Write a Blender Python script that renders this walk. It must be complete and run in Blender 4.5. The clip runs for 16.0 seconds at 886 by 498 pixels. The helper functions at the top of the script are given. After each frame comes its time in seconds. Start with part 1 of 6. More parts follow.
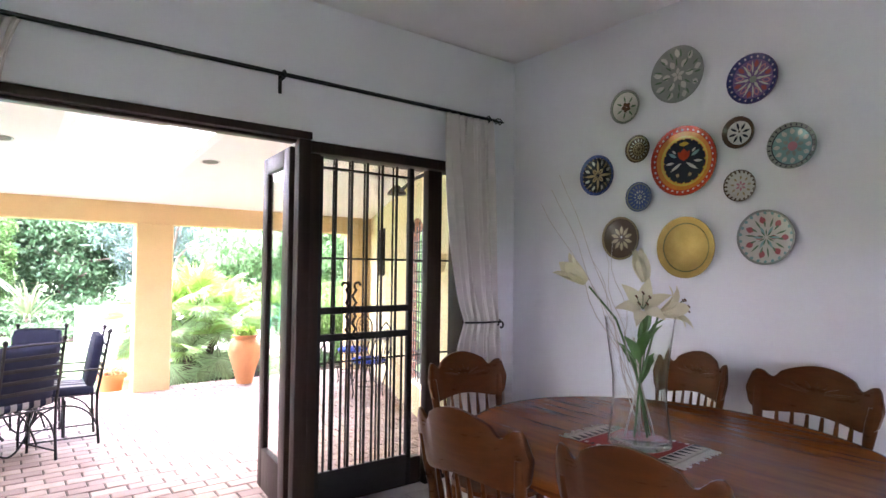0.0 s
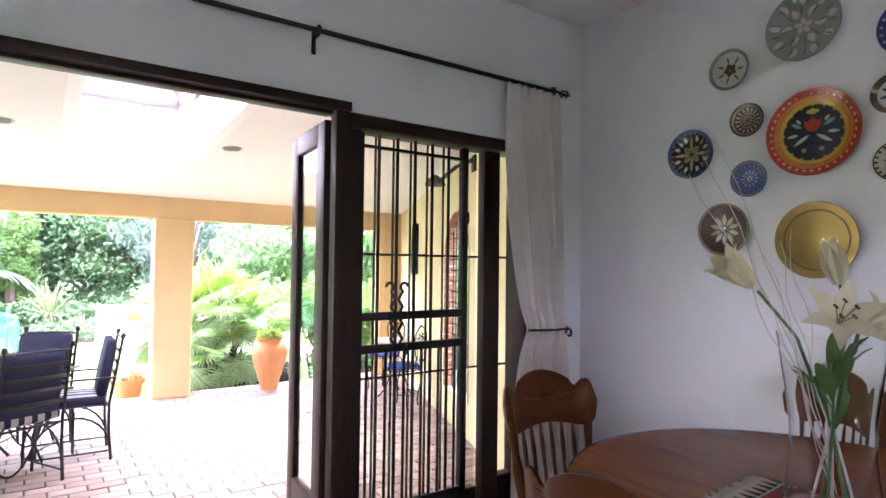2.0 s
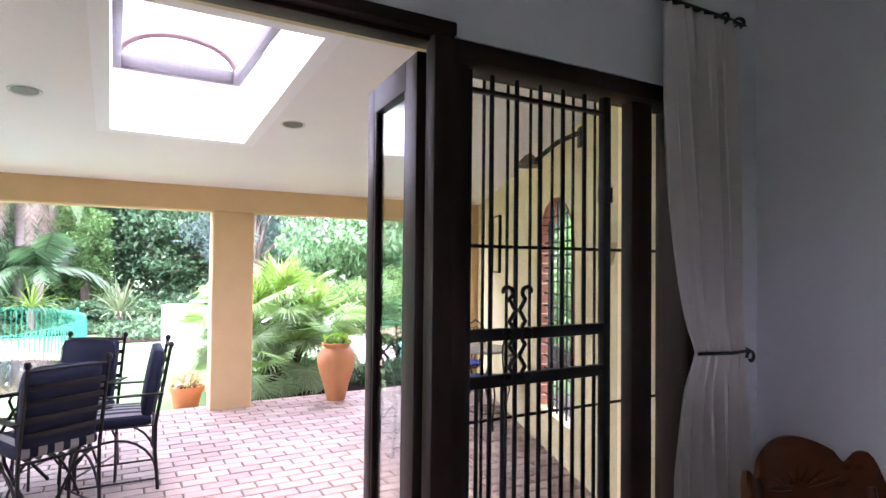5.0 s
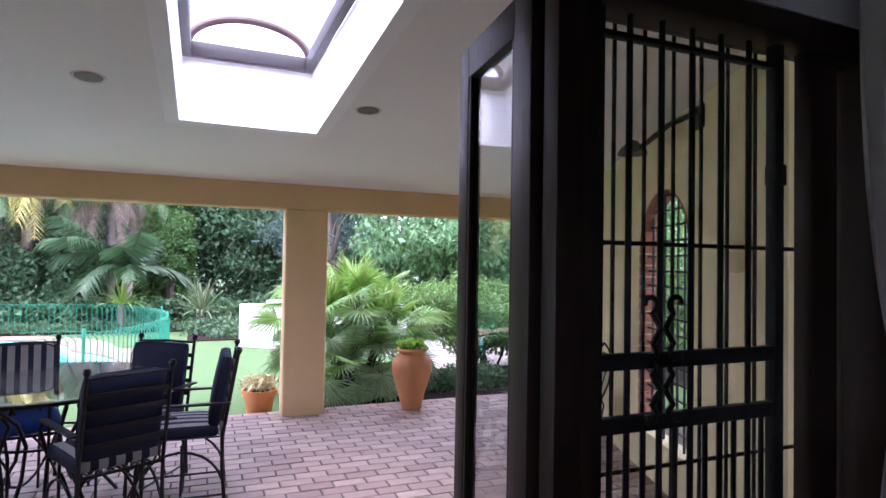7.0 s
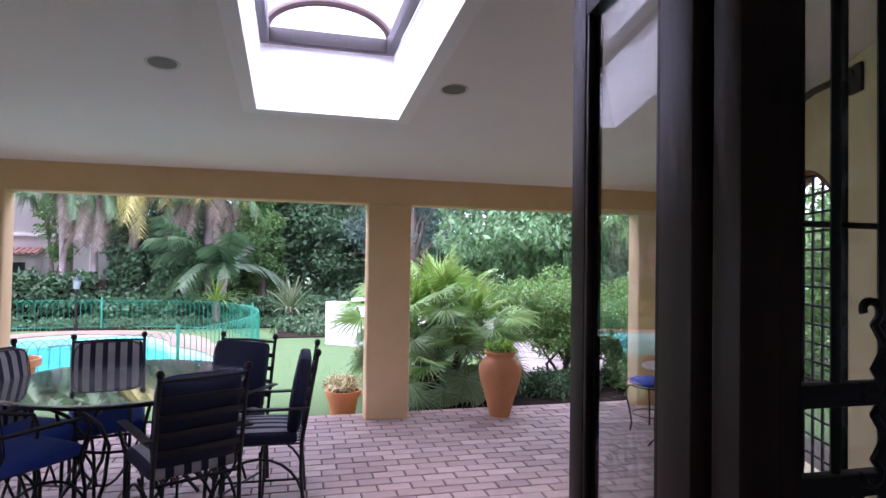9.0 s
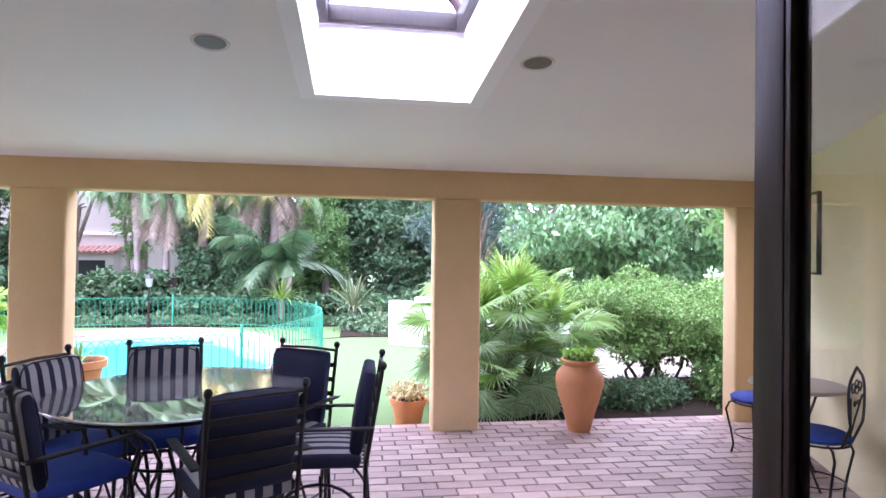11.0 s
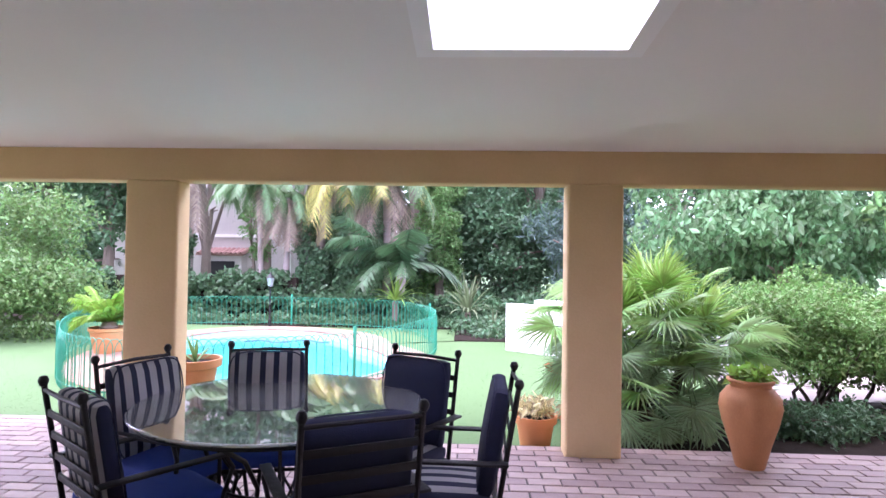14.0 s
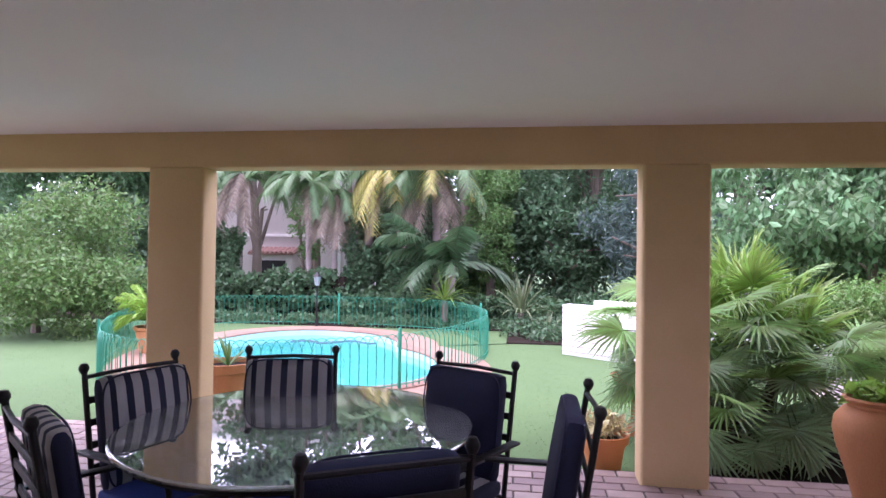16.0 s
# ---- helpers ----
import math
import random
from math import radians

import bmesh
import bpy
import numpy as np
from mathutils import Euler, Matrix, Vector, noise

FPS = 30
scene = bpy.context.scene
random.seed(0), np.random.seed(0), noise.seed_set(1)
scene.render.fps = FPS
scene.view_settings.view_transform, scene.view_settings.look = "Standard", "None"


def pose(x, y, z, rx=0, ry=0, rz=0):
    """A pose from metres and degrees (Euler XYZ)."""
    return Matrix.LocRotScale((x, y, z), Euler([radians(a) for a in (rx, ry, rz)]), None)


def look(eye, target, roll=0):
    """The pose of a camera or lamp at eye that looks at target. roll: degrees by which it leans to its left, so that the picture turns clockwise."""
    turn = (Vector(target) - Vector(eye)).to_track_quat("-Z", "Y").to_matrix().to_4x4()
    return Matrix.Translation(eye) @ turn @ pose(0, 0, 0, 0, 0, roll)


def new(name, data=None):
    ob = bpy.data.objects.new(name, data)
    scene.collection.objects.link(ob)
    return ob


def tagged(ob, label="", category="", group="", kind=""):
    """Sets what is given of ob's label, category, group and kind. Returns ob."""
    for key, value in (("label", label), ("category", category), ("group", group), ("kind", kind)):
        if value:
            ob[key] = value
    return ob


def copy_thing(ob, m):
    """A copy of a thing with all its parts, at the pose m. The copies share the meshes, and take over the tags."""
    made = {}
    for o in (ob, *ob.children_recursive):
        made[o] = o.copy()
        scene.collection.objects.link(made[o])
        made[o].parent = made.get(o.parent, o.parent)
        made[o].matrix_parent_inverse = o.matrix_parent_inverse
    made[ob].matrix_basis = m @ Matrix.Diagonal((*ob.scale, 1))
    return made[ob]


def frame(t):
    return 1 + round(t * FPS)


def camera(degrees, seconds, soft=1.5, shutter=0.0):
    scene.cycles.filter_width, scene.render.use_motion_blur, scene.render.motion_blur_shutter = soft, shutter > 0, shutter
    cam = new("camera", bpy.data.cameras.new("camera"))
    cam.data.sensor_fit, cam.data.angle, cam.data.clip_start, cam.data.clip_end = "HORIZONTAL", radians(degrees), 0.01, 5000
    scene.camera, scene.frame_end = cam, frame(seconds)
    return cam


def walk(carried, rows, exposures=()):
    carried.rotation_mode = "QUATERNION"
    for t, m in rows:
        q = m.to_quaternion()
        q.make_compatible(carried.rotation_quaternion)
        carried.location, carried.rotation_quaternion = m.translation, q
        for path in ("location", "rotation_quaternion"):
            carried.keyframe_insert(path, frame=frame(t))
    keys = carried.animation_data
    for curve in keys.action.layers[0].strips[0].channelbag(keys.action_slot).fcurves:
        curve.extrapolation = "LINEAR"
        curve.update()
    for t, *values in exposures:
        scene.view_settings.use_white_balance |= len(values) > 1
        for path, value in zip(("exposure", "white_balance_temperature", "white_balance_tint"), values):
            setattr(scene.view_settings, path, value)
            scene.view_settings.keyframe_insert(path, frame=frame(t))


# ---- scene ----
cam = camera(74.4, 16.0)
PATH = [
    (0, (-1.356, -2.97, 1.493), (-0.14, -1.384, 1.56), 0.7),
    (0.5, (-1.31, -2.827, 1.5), (-0.113, -1.225, 1.559), 0.6),
    (1, (-1.259, -2.686, 1.486), (-0.079, -1.072, 1.546), 0.7),
    (1.5, (-1.212, -2.534, 1.495), (-0.045, -0.911, 1.555), 0.6),
    (2, (-1.182, -2.4, 1.487), (-0.022, -0.771, 1.548), 0.7),
    (2.5, (-1.146, -2.233, 1.496), (0.0, -0.595, 1.555), 0.7),
    (3, (-1.111, -2.082, 1.497), (0.018, -0.432, 1.554), 0.7),
    (3.5, (-1.061, -1.937, 1.479), (0.039, -0.268, 1.538), 0.7),
    (4, (-1.008, -1.789, 1.489), (0.062, -0.1, 1.543), 0.6),
    (6.5, (-0.81, -1.226, 1.469), (0.008, 0.598, 1.522), 1.0),
    (7, (-0.795, -1.099, 1.48), (-0.029, 0.748, 1.531), 1.0),
    (7.5, (-0.792, -1.017, 1.47), (-0.074, 0.849, 1.521), 0.8),
    (8, (-0.771, -0.91, 1.467), (-0.121, 0.981, 1.517), 0.9),
    (8.5, (-0.735, -0.821, 1.472), (-0.167, 1.096, 1.514), 0.9),
    (9, (-0.714, -0.733, 1.463), (-0.217, 1.203, 1.504), 0.9),
    (11.3, (-0.709, -0.226, 1.489), (-0.446, 1.756, 1.516), 0.9),
    (11.5, (-0.711, -0.177, 1.478), (-0.471, 1.808, 1.511), 1.0),
    (12, (-0.706, -0.067, 1.476), (-0.533, 1.926, 1.507), 0.9),
    (12.5, (-0.724, 0.039, 1.47), (-0.614, 2.036, 1.5), 0.9),
    (13, (-0.75, 0.135, 1.47), (-0.703, 2.134, 1.503), 0.9),
    (13.5, (-0.77, 0.219, 1.455), (-0.783, 2.219, 1.487), 0.9),
    (14, (-0.779, 0.345, 1.427), (-0.862, 2.343, 1.459), 0.9),
    (14.5, (-0.779, 0.462, 1.413), (-0.926, 2.456, 1.445), 0.9),
    (15, (-0.794, 0.593, 1.396), (-0.985, 2.584, 1.428), 0.9),
    (15.5, (-0.809, 0.745, 1.394), (-1.032, 2.732, 1.424), 0.9),
    (16, (-0.812, 0.896, 1.384), (-1.068, 2.879, 1.414), 0.8),
]
walk(cam, [(t, look(eye, target, roll)) for t, eye, target, roll in PATH],
     [(0, 4.28, 6200, 34), (2.0, 4.15, 6200, 34), (4.2, 3.75, 6150, 34), (6.3, 2.08, 5700, 36), (7.5, 1.78, 5680, 36), (9.2, 1.55, 5700, 40),
      (11.5, 2.42, 5700, 38), (12.7, 2.38, 5700, 38), (14.0, 1.97, 5760, 40), (15.0, 1.75, 5830, 42), (16.0, 1.32, 5900, 45)])
SKY, SUN = 0.15, 1.5

# ---- light ----
world = bpy.data.worlds.new("overcast_sky")
scene.world = world
world.use_nodes = True
wn = world.node_tree.nodes
sky = wn.new("ShaderNodeTexSky")
sky.sky_type, sky.sun_disc = "NISHITA", False
sky.sun_elevation, sky.sun_rotation = radians(70), radians(250)
sky.air_density, sky.dust_density, sky.ozone_density = 1.0, 4.0, 1.0
wn["Background"].inputs["Strength"].default_value = SKY
soft_white = wn.new("ShaderNodeMix")
soft_white.data_type = "RGBA"
soft_white.inputs["Factor"].default_value = 0.85
soft_white.inputs["B"].default_value = (12.6, 13.4, 14.8, 1)
world.node_tree.links.new(sky.outputs[0], soft_white.inputs["A"])
world.node_tree.links.new(soft_white.outputs["Result"], wn["Background"].inputs["Color"])

sun_data = bpy.data.lights.new("sun", "SUN")
sun_data.energy, sun_data.angle, sun_data.color = SUN, radians(40), (1, 0.96, 0.9)
sun = new("sun", sun_data)
sun.matrix_basis = look((2, 8, 14), (2 + 0.32, 8 + 0.12, 14 - 0.94))

# ---- materials ----


def mat(name, dark, light, scale=6.0, rough=0.6, bump=0.15, fine=60.0, metal=0.0, vary=0.0, stretch=(1, 1, 1), spec=0.5, coat=0.0, island=False, tint=None):
    m = bpy.data.materials.new(name)
    m.use_nodes = True
    n, l = m.node_tree.nodes, m.node_tree.links
    p = n["Principled BSDF"]
    co, mp = n.new("ShaderNodeTexCoord"), n.new("ShaderNodeMapping")
    mp.inputs["Scale"].default_value = stretch
    l.new(co.outputs["Object"], mp.inputs["Vector"])
    big, small = n.new("ShaderNodeTexNoise"), n.new("ShaderNodeTexNoise")
    for tex, s, d in ((big, scale, 4), (small, fine, 3)):
        tex.inputs["Scale"].default_value, tex.inputs["Detail"].default_value = s, d
        l.new(mp.outputs[0], tex.inputs["Vector"])
    both = n.new("ShaderNodeMath")
    both.operation = "MULTIPLY_ADD"
    both.inputs[1].default_value = 0.35
    l.new(small.outputs["Fac"], both.inputs[0])
    half = n.new("ShaderNodeMath")
    half.operation = "MULTIPLY_ADD"
    half.inputs[1].default_value, half.inputs[2].default_value = 0.9, -0.12
    l.new(big.outputs["Fac"], half.inputs[0])
    l.new(half.outputs[0], both.inputs[2])
    mix = n.new("ShaderNodeMix")
    mix.data_type = "RGBA"
    mix.inputs["A"].default_value, mix.inputs["B"].default_value = (*dark, 1), (*light, 1)
    l.new(both.outputs[0], mix.inputs["Factor"])
    out = mix.outputs["Result"]
    if vary:
        if island:
            rnd = n.new("ShaderNodeNewGeometry").outputs["Random Per Island"]
        else:
            rnd = n.new("ShaderNodeObjectInfo").outputs["Random"]
        hsv = n.new("ShaderNodeHueSaturation")
        for key, amount in (("Value", vary), ("Hue", vary * 0.06)):
            mr = n.new("ShaderNodeMapRange")
            mid = 1.0 if key == "Value" else 0.5
            mr.inputs["To Min"].default_value, mr.inputs["To Max"].default_value = mid - amount, mid + amount
            l.new(rnd, mr.inputs["Value"])
            l.new(mr.outputs[0], hsv.inputs[key])
        l.new(out, hsv.inputs["Color"])
        out = hsv.outputs["Color"]
    l.new(out, p.inputs["Base Color"])
    p.inputs["Metallic"].default_value = metal
    p.inputs["Specular IOR Level"].default_value = spec
    p.inputs["Coat Weight"].default_value = coat
    if tint:
        p.inputs["Specular Tint"].default_value = (*tint, 1)
    rr = n.new("ShaderNodeMapRange")
    rr.inputs["To Min"].default_value, rr.inputs["To Max"].default_value = max(rough - 0.08, 0.02), min(rough + 0.08, 1)
    l.new(big.outputs["Fac"], rr.inputs["Value"])
    l.new(rr.outputs[0], p.inputs["Roughness"])
    if bump:
        b = n.new("ShaderNodeBump")
        b.inputs["Strength"].default_value, b.inputs["Distance"].default_value = bump, 0.01
        l.new(both.outputs[0], b.inputs["Height"])
        l.new(b.outputs[0], p.inputs["Normal"])
    return m


def leafy(name, dark, light, rough=0.5, vary=0.35):
    """Leaves: each one takes its own tone, and some light comes through."""
    m = mat(name, dark, light, 0.9, rough, 0.0, 30, vary=vary, island=True)
    n, l = m.node_tree.nodes, m.node_tree.links
    p, o = n["Principled BSDF"], n["Material Output"]
    tr, ad = n.new("ShaderNodeBsdfTranslucent"), n.new("ShaderNodeMixShader")
    src = p.inputs["Base Color"].links[0].from_socket
    l.new(src, tr.inputs["Color"])
    ad.inputs[0].default_value = 0.35
    l.new(p.outputs[0], ad.inputs[1])
    l.new(tr.outputs[0], ad.inputs[2])
    l.new(ad.outputs[0], o.inputs["Surface"])
    return m


def glass(name, tint=(1, 1, 1), rough=0.0, ior=1.5, clear=0.0, haze=0.0):
    m = bpy.data.materials.new(name)
    m.use_nodes = True
    n, l = m.node_tree.nodes, m.node_tree.links
    p, o = n["Principled BSDF"], n["Material Output"]
    p.inputs["Base Color"].default_value = (*tint, 1)
    p.inputs["Transmission Weight"].default_value, p.inputs["Roughness"].default_value, p.inputs["IOR"].default_value = 1.0, rough, ior
    if clear:
        tr, gl, mx, fr = n.new("ShaderNodeBsdfTransparent"), n.new("ShaderNodeBsdfGlossy"), n.new("ShaderNodeMixShader"), n.new("ShaderNodeLayerWeight")
        pw, ad = n.new("ShaderNodeMath"), n.new("ShaderNodeMath")
        tr.inputs["Color"].default_value = (*tint, 1)
        gl.inputs["Roughness"].default_value = rough
        l.new(fr.outputs["Facing"], pw.inputs[0])
        pw.operation, pw.inputs[1].default_value = "POWER", 4.0
        ad.operation, ad.inputs[1].default_value, ad.inputs[2].default_value = "MULTIPLY_ADD", 0.9, clear
        l.new(pw.outputs[0], ad.inputs[0])
        l.new(ad.outputs[0], mx.inputs[0])
        l.new(tr.outputs[0], mx.inputs[1])
        l.new(gl.outputs[0], mx.inputs[2])
        l.new(mx.outputs[0], o.inputs["Surface"])
        if haze:
            # uneven pale film that imitates milky bright reflections on the pane
            df, md, nz, mr = n.new("ShaderNodeBsdfDiffuse"), n.new("ShaderNodeMixShader"), n.new("ShaderNodeTexNoise"), n.new("ShaderNodeMapRange")
            df.inputs["Color"].default_value = (0.75, 0.76, 0.76, 1)
            nz.inputs["Scale"].default_value, nz.inputs["Detail"].default_value = 5, 6
            mr.inputs["To Min"].default_value, mr.inputs["To Max"].default_value = haze * 0.6, haze * 1.4
            l.new(nz.outputs["Fac"], mr.inputs["Value"])
            l.new(mr.outputs[0], md.inputs[0])
            l.new(mx.outputs[0], md.inputs[1])
            l.new(df.outputs[0], md.inputs[2])
            l.new(md.outputs[0], o.inputs["Surface"])
    return m


WHITE = mat("white_wall_paint", (0.70, 0.70, 0.72), (0.80, 0.80, 0.82), 1.6, 0.75, 0.12, 90)
CEIL = mat("ceiling_paint", (0.76, 0.74, 0.72), (0.84, 0.82, 0.80), 1.2, 0.8, 0.06, 70)
OCHRE = mat("ochre_plaster", (0.56, 0.39, 0.19), (0.70, 0.51, 0.28), 2.5, 0.85, 0.5, 55)
CREAM = mat("cream_plaster", (0.68, 0.57, 0.33), (0.78, 0.68, 0.44), 2.0, 0.85, 0.35, 60)
WELL = mat("skylight_well_paint", (0.82, 0.82, 0.82), (0.88, 0.88, 0.88), 3, 0.7, 0.05)
WOOD_DARK = mat("dark_stained_door_wood", (0.012, 0.0065, 0.0045), (0.040, 0.020, 0.012), 9, 0.45, 0.12, 120, stretch=(6, 6, 0.6), spec=0.25)
IRON = mat("black_wrought_iron", (0.008, 0.008, 0.009), (0.022, 0.02, 0.02), 30, 0.5, 0.3, 200, metal=0.4)
OAK = mat("oak_table_wood", (0.075, 0.019, 0.003), (0.34, 0.105, 0.018), 4, 0.22, 0.05, 60, stretch=(9, 1, 9), spec=0.15, tint=(1.0, 0.62, 0.36))
OAK_CHAIR = mat("red_oak_chair_wood", (0.046, 0.014, 0.0035), (0.105, 0.033, 0.0075), 9, 0.30, 0.12, 80, stretch=(1, 6, 6), spec=0.2, tint=(1.0, 0.70, 0.48))
CURTAIN = mat("cream_curtain_cloth", (0.62, 0.56, 0.52), (0.76, 0.71, 0.67), 3, 0.95, 0.25, 350)
TILE = mat("cream_floor_tile", (0.50, 0.47, 0.42), (0.66, 0.63, 0.58), 3, 0.35, 0.05, 60, vary=0.06)
GROUT = mat("tile_grout", (0.20, 0.19, 0.18), (0.30, 0.28, 0.26), 20, 0.9, 0.2)
BRICK = mat("red_brick_paver", (0.205, 0.138, 0.119), (0.38, 0.282, 0.246), 9, 0.60, 0.4, 120, vary=0.24)
BRICK_S = mat("red_brick_paver_rest", (0.205, 0.138, 0.119), (0.38, 0.282, 0.246), 9, 0.60, 0.4, 120, vary=0.24, island=True)
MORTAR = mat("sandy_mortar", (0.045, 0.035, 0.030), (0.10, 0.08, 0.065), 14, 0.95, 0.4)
TERRA = mat("terracotta", (0.33, 0.125, 0.04), (0.60, 0.28, 0.115), 4, 0.7, 0.25, 70, stretch=(1.6, 1.6, 0.7))
TERRA_LIGHT = mat("orange_terracotta", (0.62, 0.22, 0.07), (0.74, 0.32, 0.12), 5, 0.7, 0.2, 70)
GRASS = mat("lawn", (0.056, 0.115, 0.032), (0.092, 0.160, 0.055), 1.3, 0.95, 0.35, 160)
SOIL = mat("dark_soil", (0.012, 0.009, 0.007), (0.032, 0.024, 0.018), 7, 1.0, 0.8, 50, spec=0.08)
PAVING = mat("pinkish_pool_coping", (0.20, 0.115, 0.08), (0.30, 0.185, 0.135), 5, 0.8, 0.3, 40, vary=0.12)
POOLWALL = mat("pool_plaster", (0.25, 0.64, 0.61), (0.42, 0.80, 0.75), 2, 0.6, 0.0)
FENCE = mat("green_painted_steel", (0.006, 0.17, 0.10), (0.014, 0.28, 0.165), 20, 0.45, 0.1)
BLUE = mat("navy_canvas_cushion", (0.005, 0.007, 0.023), (0.011, 0.016, 0.055), 12, 0.85, 0.35, 260)
BLUE_BRIGHT = mat("royal_blue_canvas", (0.008, 0.03, 0.20), (0.02, 0.06, 0.34), 12, 0.8, 0.3, 260)
STRIPE = mat("pale_grey_canvas_stripe", (0.28, 0.27, 0.275), (0.38, 0.37, 0.37), 14, 0.85, 0.3, 260)
PALEWALL = mat("white_garden_wall_paint", (0.74, 0.72, 0.69), (0.84, 0.82, 0.79), 3, 0.85, 0.5, 30)
PINK = mat("pinkish_house_plaster", (0.44, 0.40, 0.375), (0.58, 0.53, 0.50), 0.8, 0.9, 0.3, 12)
ROOF = mat("red_clay_roof_tile", (0.22, 0.12, 0.10), (0.36, 0.21, 0.18), 8, 0.8, 0.3)
BARK = mat("bark", (0.08, 0.06, 0.045), (0.24, 0.19, 0.15), 6, 0.95, 0.9, 30, stretch=(1, 1, 0.25))
BARK_PALE = mat("palm_trunk", (0.22, 0.17, 0.15), (0.42, 0.36, 0.33), 5, 0.95, 0.7, 25, stretch=(0.5, 0.5, 3))
REDBRICK = mat("red_brick_reveal", (0.22, 0.075, 0.05), (0.36, 0.14, 0.09), 10, 0.8, 0.4)
CLEAR = glass("clear_pane", (0.96, 0.98, 0.97), 0.0, 1.5, 0.04)
# the tint puts the shade of the patio wall beyond into the glass
SIDE_PANE = glass("dimming_side_pane", (0.89, 0.90, 0.87), 0.0, 1.5, 0.04)
TABLE_GLASS = glass("thick_table_glass", (0.84, 0.92, 0.90), 0.0, 1.55, 0.38, 0.08)
VASE_GLASS = glass("vase_glass", (0.97, 0.98, 0.98), 0.01, 1.25)
WATER = glass("pool_water", (0.55, 0.93, 0.95), 0.03, 1.33, 0.03)
L_DARK = leafy("dark_green_leaf", (0.035, 0.085, 0.038), (0.12, 0.225, 0.10))
L_MID = leafy("mid_green_leaf", (0.06, 0.14, 0.035), (0.17, 0.31, 0.09))
L_LIGHT = leafy("fresh_green_leaf", (0.07, 0.155, 0.035), (0.20, 0.35, 0.09))
L_BUSH = leafy("bush_leaf", (0.055, 0.12, 0.03), (0.16, 0.27, 0.075))
L_BROAD = leafy("broad_hanging_leaf", (0.055, 0.14, 0.05), (0.21, 0.36, 0.16))
L_GREY = leafy("grey_green_leaf", (0.09, 0.13, 0.06), (0.22, 0.28, 0.14))
L_FAN = leafy("fan_palm_young_leaf", (0.15, 0.30, 0.04), (0.36, 0.52, 0.13), 0.4)
L_FAN_MID = leafy("fan_palm_leaf", (0.13, 0.27, 0.06), (0.33, 0.50, 0.18), 0.4)
L_FAN_OLD = leafy("fan_palm_old_leaf", (0.17, 0.30, 0.14), (0.42, 0.55, 0.31), 0.5)
L_PALM = leafy("feather_palm_leaf", (0.06, 0.13, 0.05), (0.20, 0.31, 0.14))
L_PALM_DARK = leafy("dark_feather_palm_leaf", (0.03, 0.075, 0.03), (0.10, 0.18, 0.08))
L_YELLOW = leafy("yellowing_palm_leaf", (0.30, 0.28, 0.06), (0.58, 0.52, 0.18))
L_GRASS = leafy("grass_blade", (0.07, 0.135, 0.04), (0.11, 0.19, 0.07), 0.8, 0.08)
L_DEAD = leafy("dead_palm_leaf", (0.20, 0.15, 0.11), (0.42, 0.34, 0.27), 0.9)
L_BLUE = leafy("blue_green_needles", (0.05, 0.095, 0.08), (0.13, 0.20, 0.165))
PETAL = leafy("cream_lily_petal", (0.62, 0.56, 0.30), (0.82, 0.78, 0.62), 0.5, 0.06)

# ---- mesh helpers ----


def box(bm, x0, x1, y0, y1, z0, z1, bevel=0.0, seg=2):
    made = bmesh.ops.create_cube(bm, size=1, matrix=Matrix.LocRotScale(((x0 + x1) / 2, (y0 + y1) / 2, (z0 + z1) / 2), None, (x1 - x0, y1 - y0, z1 - z0)))
    if bevel:
        edges = list({e for v in made["verts"] for e in v.link_edges})
        bmesh.ops.bevel(bm, geom=edges, offset=bevel, segments=seg, profile=0.5, affect="EDGES")
    return bm


def boxed(x0, x1, y0, y1, z0, z1, bevel=0.0, seg=2):
    return box(bmesh.new(), x0, x1, y0, y1, z0, z1, bevel, seg)


def tube(bm, points, r, n=8, closed=False):
    """A round bar along points; r is one radius or one for each point."""
    pts = [Vector(p) for p in points]
    rs = r if isinstance(r, (list, tuple)) else [r] * len(pts)
    rings, side = [], None
    for i, p in enumerate(pts):
        if closed:
            d = pts[(i + 1) % len(pts)] - pts[i - 1]
        else:
            d = pts[min(i + 1, len(pts) - 1)] - pts[max(i - 1, 0)]
        d = d.normalized() if d.length > 1e-9 else Vector((0, 0, 1))
        if side is None:
            side = d.orthogonal().normalized()
        side = (side - d * side.dot(d))
        side = side.normalized() if side.length > 1e-6 else d.orthogonal().normalized()
        up = d.cross(side)
        rings.append([bm.verts.new(p + rs[i] * (math.cos(a) * side + math.sin(a) * up)) for a in (2 * math.pi * k / n for k in range(n))])
    pairs = list(zip(rings, rings[1:])) + ([(rings[-1], rings[0])] if closed else [])
    for a, b in pairs:
        for k in range(n):
            bm.faces.new((a[k], a[(k + 1) % n], b[(k + 1) % n], b[k]))
    if not closed:
        bm.faces.new(rings[0][::-1])
        bm.faces.new(rings[-1])
    return bm


def tubed(points, r, n=8, closed=False):
    return tube(bmesh.new(), points, r, n, closed)


